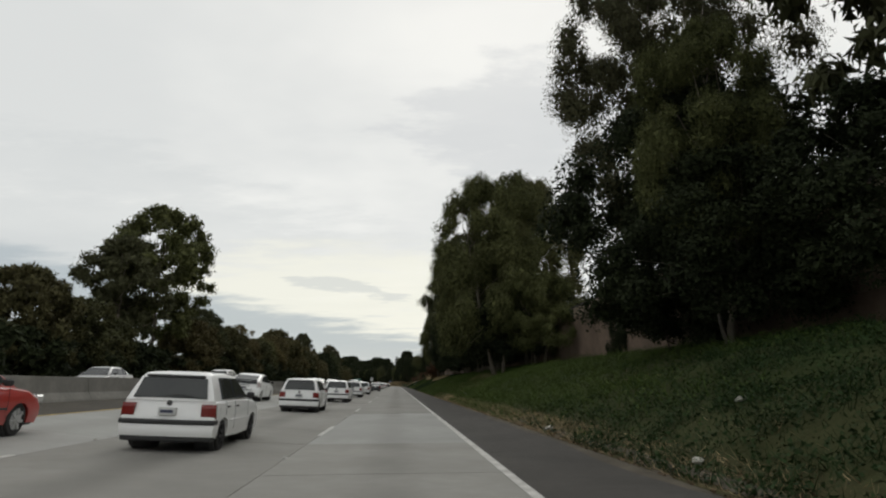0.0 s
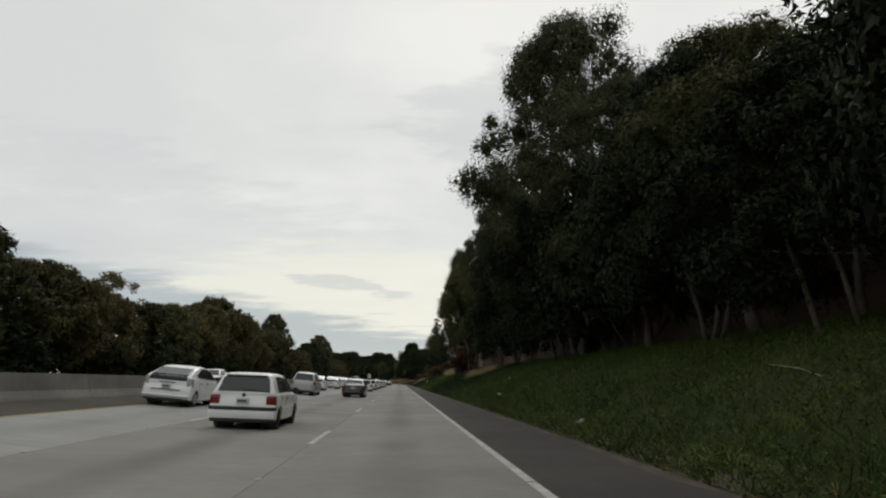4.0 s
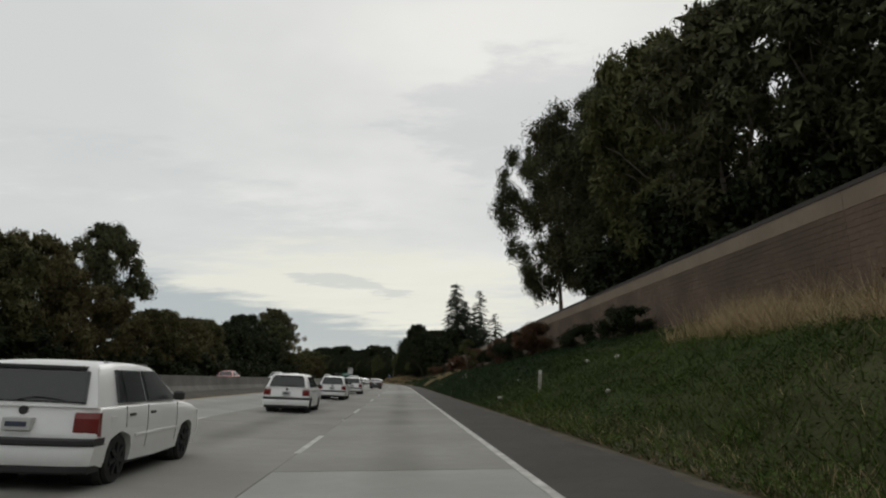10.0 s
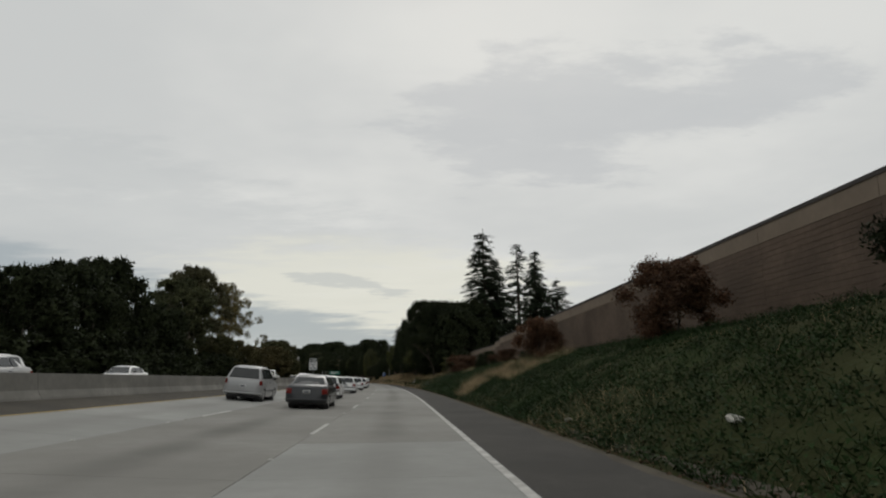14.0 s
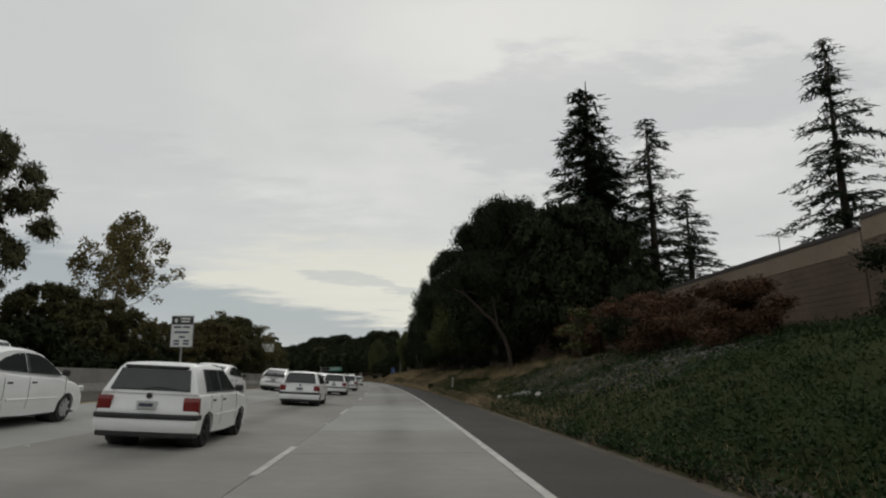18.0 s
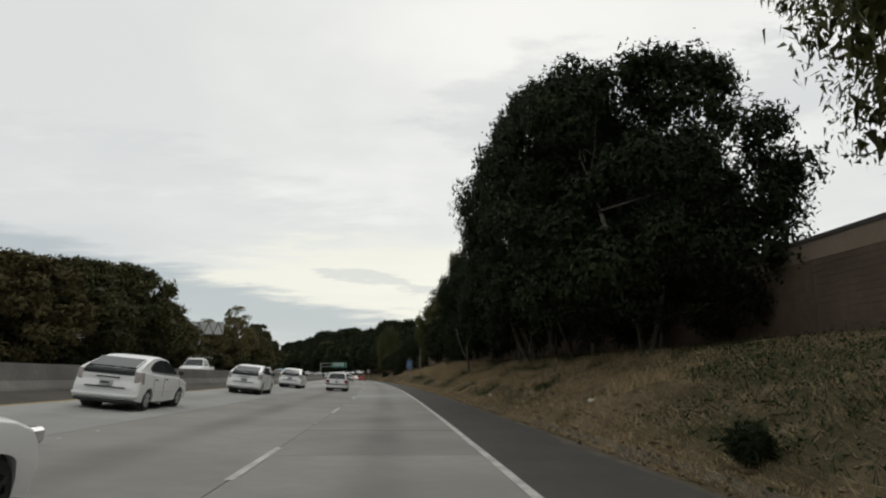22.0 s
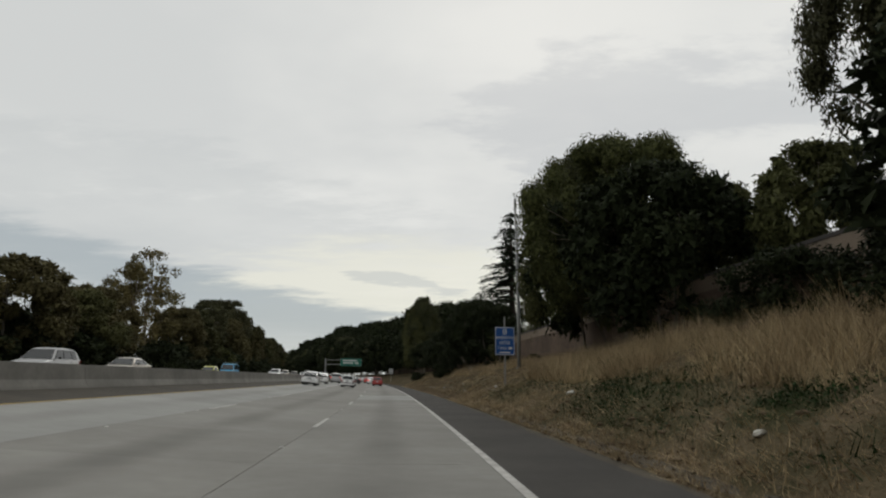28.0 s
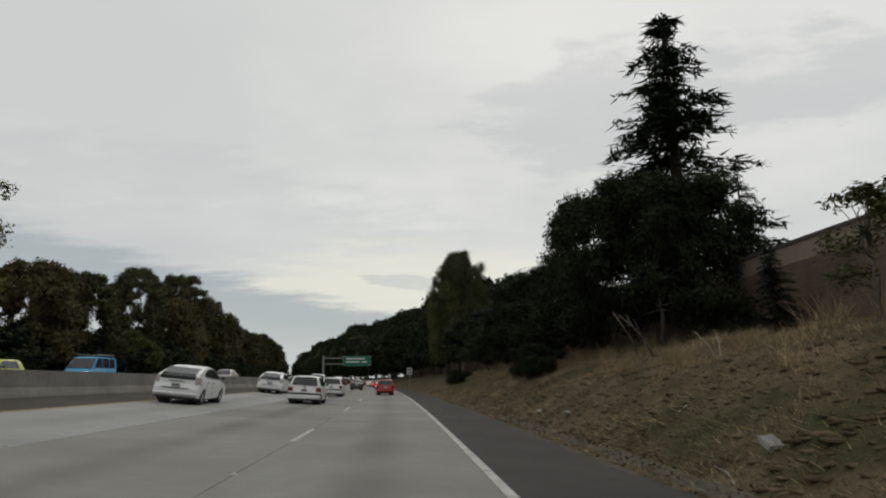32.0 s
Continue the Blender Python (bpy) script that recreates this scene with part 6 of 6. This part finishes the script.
# utility poles behind the trees
for s, n, h in ((588.0, -52.0, 17.0), (606.0, -56.0, 14.5)):
    pole = tagged(new("utility_pole"), "wooden utility pole with crossarm above the trees", "pole", "utility poles")
    pole.matrix_basis = along(s, n, 2.8)
    bm = bmesh.new()
    tube(bm, [(0, 0, -0.3), (0, 0, h)], [0.2, 0.13], 8)
    part("shaft", bm, M["bark_dark"], pole)
    for z, w in ((h - 0.5, 1.3), (h - 1.7, 1.0)):
        bm = bmesh.new()
        box(bm, (-w, -0.06, z), (w, 0.06, z + 0.12), 0.01)
        part("crossarm", bm, M["bark_dark"], pole)

# aerial behind the wall
aerial = tagged(new("tv_aerial"), "thin metal television aerial above the sound wall", "aerial")
aerial.matrix_basis = along(325.0, 14.2, bank_z(325.0, 14.2), 20)
bm = bmesh.new()
tube(bm, [(0, 0, -0.2), (0, 0, 4.0)], [0.03, 0.022], 6)
part("mast", bm, M["steel"], aerial)
bm = bmesh.new()
tube(bm, [(-0.7, 0, 3.9), (0.7, 0, 3.9)], [0.014, 0.014], 5)
part("boom", bm, M["steel"], aerial)
for i in range(6):
    x, w = -0.65 + i * 0.26, 0.55 - i * 0.06
    bm = bmesh.new()
    tube(bm, [(x, -w, 3.92), (x, w, 3.92)], [0.009, 0.009], 4)
    part("element", bm, M["steel"], aerial)

# marker posts
for s, n, h in ((190.7, 3.7, 0.85), (355.6, 3.75, 0.62), (351.0, 3.2, 0.5)):
    post = tagged(new("marker_post"), "short pale paddle marker post on the bank", "post", "marker posts")
    post.matrix_basis = along(s, n, bank_z(s, n)) @ Matrix.Rotation(radians(4), 4, "Y")
    bm = bmesh.new()
    box(bm, (-0.07, -0.012, -0.2), (0.07, 0.012, h), 0.006)
    part("paddle", bm, M["wood"], post)
    bar("reflector", -0.04, 0.04, h - 0.16, h - 0.04, -0.015, M["white_sign"], post)

# ---------------------------------------------------------------- litter
rng = np.random.default_rng(21)


def crumple(size, flat_k):
    bm = bmesh.new()
    bmesh.ops.create_icosphere(bm, subdivisions=2, radius=size)
    for v in bm.verts:
        v.co *= float(rng.uniform(0.7, 1.2))
        v.co.z *= flat_k
    me = bpy.data.meshes.new("litter")
    bm.to_mesh(me)
    bm.free()
    me.materials.append(M["litter"])
    return me


litter_mesh = [crumple(0.10, 0.5), crumple(0.14, 0.35), crumple(0.08, 0.7)]
LITTER = ((171.0, 3.6), (164.8, 3.2), (182.7, 3.8), (188.5, 6.1), (191.1, 5.8), (211.7, 3.9), (303.1, 2.75), (303.5, 3.8), (434.8, 4.3), (472.3, 4.0), (229.3, 2.55), (226.4, 2.6), (250.8, 2.75),
          (77.3, 2.8), (32.7, 4.3), (112.0, 3.6), (120.8, 3.3), (9.0, 2.65), (10.7, 4.3), (17.1, 2.45), (361.7, 3.5), (426.7, 3.5), (502.1, 3.2), (505.0, 3.1), (174.0, 5.2), (196.0, 3.0), (199.0, 4.4),
          (275.6, 3.8), (275.6, 2.8), (276.3, 2.55), (278.6, 2.7), (244.0, 3.4), (263.0, 3.1), (281.0, 4.4), (293.0, 3.2), (46.0, 3.3), (55.0, 4.9), (94.0, 3.4), (101.0, 5.1), (129.0, 4.0), (140.0, 3.1), (376.0, 3.6), (389.0, 3.1), (403.0, 4.0), (417.0, 3.2), (447.0, 3.4), (458.0, 3.9), (480.0, 3.3), (487.0, 4.1))
for i, (s, n) in enumerate(LITTER):
    ob = new("litter", litter_mesh[i % 3])
    ob.matrix_basis = along(s, n, bank_z(s, n) + 0.06, i * 67.0) @ Matrix.Rotation(radians(20), 4, "Y")
    tagged(ob, "crumpled pale scrap of litter lying on the bank", "litter", "litter on the bank")
# broken pale slabs beside the rubble
for i, (s, n, w, d) in enumerate(((325.6, 3.6, 0.32, 0.22), (326.4, 3.5, 0.30, 0.22), (327.2, 3.45, 0.28, 0.22), (328.4, 3.3, 0.26, 0.2), (323.5, 3.5, 0.32, 0.2), (329.3, 3.1, 0.22, 0.16), (426.7, 3.9, 0.34, 0.25), (493.0, 3.3, 0.30, 0.20))):
    bm = bmesh.new()
    box(bm, (-w / 2, -d / 2, -0.04), (w / 2, d / 2, 0.05), 0.015)
    for v in bm.verts:
        v.co += Vector(rng.uniform(-0.02, 0.02, 3))
    ob = mesh_object("broken_slab", bm, M["paver"])
    ob.matrix_basis = along(s, n, bank_z(s, n) + 0.06, 25 + i * 9) @ Matrix.Rotation(radians(-24), 4, "Y")
    tagged(ob, "broken pale concrete paver lying on the bank", "paver", "broken pavers")
# dead stalks: s, n, length, turn, rise
STICKS = ((230.1, 4.85, 0.38, 10, 1.9), (228.0, 4.85, 0.80, 35, 0.30), (228.2, 4.9, 0.95, 28, 0.42), (228.1, 4.8, 0.70, 52, 0.25), (226.9, 5.25, 0.35, 70, 0.2), (226.0, 4.05, 0.25, -15, 0.6), (492.7, 2.62, 0.84, -12, 0.12), (487.0, 3.4, 0.56, 60, 0.2), (496.5, 3.7, 0.49, -50, 0.25), (500.0, 6.4, 0.84, -20, 0.9), (501.0, 6.8, 0.70, 20, 1.1), (468.5, 3.6, 0.91, 40, 0.15), (396.4, 3.6, 0.77, 50, 0.2), (398.0, 4.4, 0.63, -35, 0.25), (71.0, 4.9, 0.75, 80, 0.25), (290.0, 4.4, 0.45, 30, 0.3), (298.5, 6.2, 0.65, 60, 0.5))
# tumbleweed
ball = leaf_cloud(rng, [(0, 0, 0.28)], [0.24], 2600, 0.11, 0.0, 0.9, 0.3, 0.3)
weed = leaves_object("tumbleweed", ball, M["leaf_oak"])
weed.matrix_basis = along(367.4, 2.85, bank_z(367.4, 2.85) - 0.03)
tagged(weed, "round dark tumbleweed at the shoulder's edge", "weed")

# ---------------------------------------------------------------- grass, weeds and rubble on the bank
BZ = np.array([[bank_z(s, n) for n in bank_n] for s in bank_s])
BS, BN = np.array(bank_s), np.array(bank_n)


def bank_points(s, n):
    """World places on the bank's surface for arrays of s, n."""
    i = np.clip(np.searchsorted(BS, s) - 1, 0, len(BS) - 2)
    j = np.clip(np.searchsorted(BN, n) - 1, 0, len(BN) - 2)
    fs, fn = (s - BS[i]) / (BS[i + 1] - BS[i]), (n - BN[j]) / (BN[j + 1] - BN[j])
    z = (BZ[i, j] * (1 - fn) + BZ[i, j + 1] * fn) * (1 - fs) + (BZ[i + 1, j] * (1 - fn) + BZ[i + 1, j + 1] * fn) * fs
    a = np.clip(s - CURVE_S, 0, None) / CURVE_R
    x = np.where(s > CURVE_S, -CURVE_R * (1 - np.cos(a)), 0.0)
    y = np.where(s > CURVE_S, CURVE_S + CURVE_R * np.sin(a), s)
    return np.stack([x + n * np.cos(a), y + n * np.sin(a), z], 1)


def blades(s, n, h, w, lean):
    p = bank_points(s, n)
    c = len(s)
    a = rng.random(c) * 2 * math.pi
    side = np.stack([np.cos(a), np.sin(a), np.zeros(c)], 1) * (w / 2)[:, None]
    tip = p + np.stack([rng.normal(size=c) * lean * h, rng.normal(size=c) * lean * h, h], 1)
    p = p - np.array([0, 0, 0.03])
    return np.stack([p - side, p + side, tip], 1).reshape(-1, 3)


def scatter(count, s0, s1, n0, n1, clump):
    """Clumped places: (s, n)."""
    heads = max(1, count // clump)
    hs, hn = rng.uniform(s0, s1, heads), n0 + (n1 - n0) * rng.random(heads) ** 1.6
    k = rng.integers(0, heads, count)
    s = hs[k] + rng.normal(size=count) * 0.28
    n = np.clip(hn[k] + rng.normal(size=count) * 0.22, n0, n1)
    return s, n, (0.35 + 1.1 * rng.random(heads) ** 1.5)[k], np.hypot(s - hs[k], n - hn[k])


def leaflets(s, n, up, size):
    """Small weed leaves held level above the ground, in low mounds."""
    p = bank_points(s, n) + np.stack([np.zeros(len(s)), np.zeros(len(s)), up], 1)
    c = len(s)
    ax = rng.normal(size=(c, 3)) * np.array([1, 1, 0.55])
    ax /= np.linalg.norm(ax, axis=1)[:, None]
    sd = np.cross(ax, rng.normal(size=(c, 3)) * 0.5 + np.array([0, 0, 1]))
    sd /= np.linalg.norm(sd, axis=1)[:, None]
    L = size[:, None]
    return np.stack([p + sd * L * 0.42, p + ax * L, p - sd * L * 0.42], 1).reshape(-1, 3)


DRY_GRID = np.array([[dryness(s, n) for n in (2.6, 3.4, 4.5, 6, 8, 11)] for s in steps(-5, 560, 1.0)])


def dry_at(s, n):
    i = np.clip(np.round(s + 5).astype(int), 0, len(DRY_GRID) - 1)
    j = np.clip(np.searchsorted((3.0, 4.0, 5.2, 7, 9.5), n), 0, 5)
    return DRY_GRID[i, j]


straw = []
s, n, tuft, off = scatter(1250000, -4, 545, 2.30, 10.5, 34)
d = dry_at(s, n)
dry = (rng.random(len(s)) < np.clip(d * 1.3 - 0.2, 0, 1)) | ((s > 472) & (n < 9.5))
sg, ng, tg, og = s[~dry], n[~dry], tuft[~dry], off[~dry]
sj = sg + rng.normal(size=len(sg)) * 4 + 3 * np.sin(ng * 1.7)
# short of 18 the darker weed colour also stands in for shade under trees
green = ((sj > 18) & (sj < 114)) | ((sj > 152) & (sj < 194))
for lush, keep in ((True, green), (False, ~green)):
    c = int(keep.sum())
    mound = np.clip(1 - (og[keep] / 0.75) ** 2, 0.1, 1) * tg[keep] * (0.26 if lush else 0.22)
    leafy = rng.random(c) < (0.45 if lush else 0.6)
    v = np.concatenate([leaflets(sg[keep][leafy], ng[keep][leafy], (mound * rng.uniform(0.35, 1.1, c))[leafy], rng.uniform(0.03, 0.07, c)[leafy] if lush else rng.uniform(0.035, 0.085, c)[leafy]),
                        blades(sg[keep][~leafy], ng[keep][~leafy], (mound * rng.uniform(0.5, 1.5, c))[~leafy] + 0.03, rng.uniform(0.012, 0.028, c)[~leafy], 0.9)])
    tagged(leaves_object("lush_grass" if lush else "green_weeds", v, M["lush" if lush else "grass"]), "bright green grass covering the bank" if lush else "low dark green weeds covering the bank", "grass", kind="stuff")
bare = (s > 480) & (rng.random(len(s)) < 0.62)
sd, nd_, td = s[dry & ~bare], n[dry & ~bare], tuft[dry & ~bare]
tall = np.where((sd > 140) & (sd < 185) & (nd_ > 5), 0.9, 0.45)
flat_ = ((sd > 330) | (sd < 130)) & (rng.random(len(sd)) < np.where(sd > 480, 0.93, 0.75))
straw.append(blades(sd[~flat_], nd_[~flat_], (tall * td * rng.uniform(0.12, 0.5, len(sd)))[~flat_], rng.uniform(0.008, 0.02, len(sd))[~flat_], 0.6))
straw.append(blades(sd[flat_], nd_[flat_], rng.uniform(0.03, 0.09, int(flat_.sum())), rng.uniform(0.008, 0.02, int(flat_.sum())), 3.0))
# tall straw: upper bank by the rust shrubs and beside the blue sign
for s0, s1, n0, n1, cnt, h in ((169, 185, 7.0, 9.8, 10000, 0.9), (125, 137, 6.0, 8.8, 8000, 0.6), (180, 186, 7, 9.5, 2500, 0.8), (428, 468, 4.8, 10, 36000, 0.85), (462, 492, 7.0, 10.5, 7000, 0.5), (335, 362, 5, 9, 9000, 0.5), (372, 430, 4.2, 8.5, 16000, 0.42), (60, 63, 5.4, 7.0, 900, 0.4), (54, 56, 5.2, 6.6, 600, 0.4), (485, 545, 5.6, 10.5, 9500, 0.42), (488, 545, 8.0, 10.8, 5200, 0.75), (478, 545, 3.4, 9.5, 9000, 0.22), (275.4, 279, 2.6, 4.6, 2600, 0.5), (277, 283, 3.4, 7.4, 4200, 0.6), (307, 309.5, 6.4, 7.8, 500, 0.6), (268, 274, 4.5, 8.5, 1600, 0.8)):
    s, n, tuft, off = scatter(cnt, s0, s1, n0, n1, 110)
    straw.append(blades(s, n, h * tuft * rng.uniform(0.35, 1.1, cnt), rng.uniform(0.009, 0.024, cnt), 0.5))
# fallen stalks
s, n, tuft, off = scatter(14000, 318, 545, 2.7, 9, 12)
straw.append(blades(s, n, rng.uniform(0.08, 0.16, len(s)), rng.uniform(0.012, 0.03, len(s)), 3.2))
tagged(leaves_object("dry_grass", np.concatenate(straw), M["straw"]), "tall dry straw-coloured grass on the bank", "grass", kind="stuff")

s, n = rng.uniform(316, 334, 4200), rng.uniform(3.6, 8.5, 4200)
keep = (n > 3.4 + 0.12 * np.abs(s - 324)) & (rng.random(4200) < 0.9)
p = bank_points(s[keep], n[keep])
bm = bmesh.new()
bmesh.ops.create_icosphere(bm, subdivisions=1, radius=1.0)
bm.verts.ensure_lookup_table()
RV, RF = np.array([v.co[:] for v in bm.verts]), np.array([[v.index for v in f.verts] for f in bm.faces])
bm.free()
vs, fs = [], []
for i, q in enumerate(p):
    vs.append(q + RV * rng.uniform(0.5, 1.3, (len(RV), 1)) * rng.uniform(0.03, 0.10) * np.array([1, 1, 0.7]))
    fs.append(RF + i * len(RV))
tagged(tris_object("rubble", np.concatenate(vs), np.concatenate(fs), M["gravel"]), "heap of grey broken rubble on the bank", "rubble", kind="stuff")


def lumps(name, s, n, lo, hi, flat_k, mat, label, category):
    p = bank_points(s, n)
    vs, fs = [], []
    for i, q in enumerate(p):
        vs.append(q + RV * rng.uniform(0.45, 1.35, (len(RV), 1)) * (lo + (hi - lo) * rng.random() ** 2.5) * np.array([rng.uniform(0.8, 1.8), rng.uniform(0.8, 1.8), flat_k]))
        fs.append(RF + i * len(RV))
    return tagged(tris_object(name, np.concatenate(vs), np.concatenate(fs), mat), label, category, kind="stuff")


# clods on the bare earth
cnt = 6500
lumps("earth_clods", np.where(rng.random(cnt) < 0.45, rng.uniform(476, 530, cnt), rng.uniform(335, 545, cnt)), 2.6 + 4.5 * rng.random(cnt) ** 1.3, 0.02, 0.11, 0.4, M["clod"], "crumbled brown earth clods on the bare bank", "earth")
# grit and dead leaves along the asphalt's edge
cnt = 2600
lumps("grit", rng.uniform(-4, 540, cnt), np.clip(2.30 + np.abs(rng.normal(size=cnt)) * 0.25, 2.25, 4), 0.010, 0.035, 0.7, M["gravel"], "loose grit along the asphalt edge", "grit")
cnt = 26000
s, n = rng.uniform(-4, 540, cnt), np.clip(2.38 + rng.normal(size=cnt) * 0.16 + 0.12 * np.sin(rng.uniform(-4, 540, cnt)), 2.21, 3.4)
tagged(leaves_object("leaf_litter", leaflets(s, n, rng.uniform(0.005, 0.03, cnt), rng.uniform(0.03, 0.085, cnt)), M["scraps"]), "dead leaf scraps strewn along the asphalt edge", "leaf litter", kind="stuff")

# brown brush and twigs matted on the earth
s, n, tuft, off = scatter(70000, 330, 545, 2.7, 9.5, 30)
s = np.where(rng.random(len(s)) < 0.35, 476 + (s - 330) * 0.26, s)
tagged(leaves_object("dry_brush", blades(s, n, rng.uniform(0.02, 0.08, len(s)), rng.uniform(0.008, 0.022, len(s)), 2.8), M["scraps"]), "brown twigs and dead brush matted on the bank", "brush", kind="stuff")
# dead stalks and sticks lying on the bank
for i, (s, n, ln, turn, rise) in enumerate(STICKS):
    bm = bmesh.new()
    tube(bm, [(0, 0, 0), (0.03, ln * 0.4, ln * 0.5 * rise + 0.03), (0.0, ln, ln * rise)], [0.013, 0.011, 0.004], 6)
    ob = mesh_object("dead_stalk", bm, M["wood"])
    ob.matrix_basis = along(s, n, bank_z(s, n) + 0.02, turn)
    tagged(ob, "pale dead stalk lying on the bank", "stick", "dead stalks")
# bare pale limbs leaning among the trees: s, n, length, turn, rise, radius
for s, n, ln, turn, rise, rad in ((65.6, 8.7, 3.4, 35, 0.75, 0.07), (75.5, 8.1, 1.0, 30, 3.4, 0.08), (74.6, 8.4, 0.9, 10, 3.0, 0.07), (72.0, 9.4, 1.4, 40, 1.5, 0.05), (66.5, 8.6, 2.6, 50, 0.9, 0.045), (70.0, 10.0, 2.2, -20, 1.4, 0.05), (401.5, 8.4, 2.4, 75, 1.9, 0.07), (404.5, 8.8, 2.2, 110, 2.2, 0.08),
                                  (392.5, 8.2, 2.0, 80, 2.0, 0.06), (398.5, 8.9, 1.9, 40, 2.4, 0.06), (506.0, 7.4, 1.2, 70, 1.2, 0.05), (508.0, 7.6, 1.0, 100, 1.6, 0.05)):
    bm = bmesh.new()
    top = Vector((0.12 * ln, ln, ln * rise))
    tube(bm, [(0, 0, -0.3), (0.05, ln * 0.35, ln * 0.42 * rise), (0.10 * ln, ln * 0.62, ln * 0.7 * rise), top], [rad, rad * 0.8, rad * 0.6, rad * 0.3], 7)
    tube(bm, [(0.05, ln * 0.35, ln * 0.42 * rise), (-0.25 * ln, ln * 0.6, ln * 0.85 * rise)], [rad * 0.55, rad * 0.2], 5)
    tube(bm, [(0.10 * ln, ln * 0.62, ln * 0.7 * rise), (0.4 * ln, ln * 0.8, ln * 1.05 * rise)], [rad * 0.45, rad * 0.15], 5)
    ob = mesh_object("dead_limb", bm, M["bark"], smooth=True)
    ob.matrix_basis = along(s, n, bank_z(s, n), turn)
    tagged(ob, "bare pale dead limb leaning on the bank", "branch", "dead limbs")

# ---------------------------------------------------------------- slabs of the lanes
lay_slabs(0.0, 565.0)
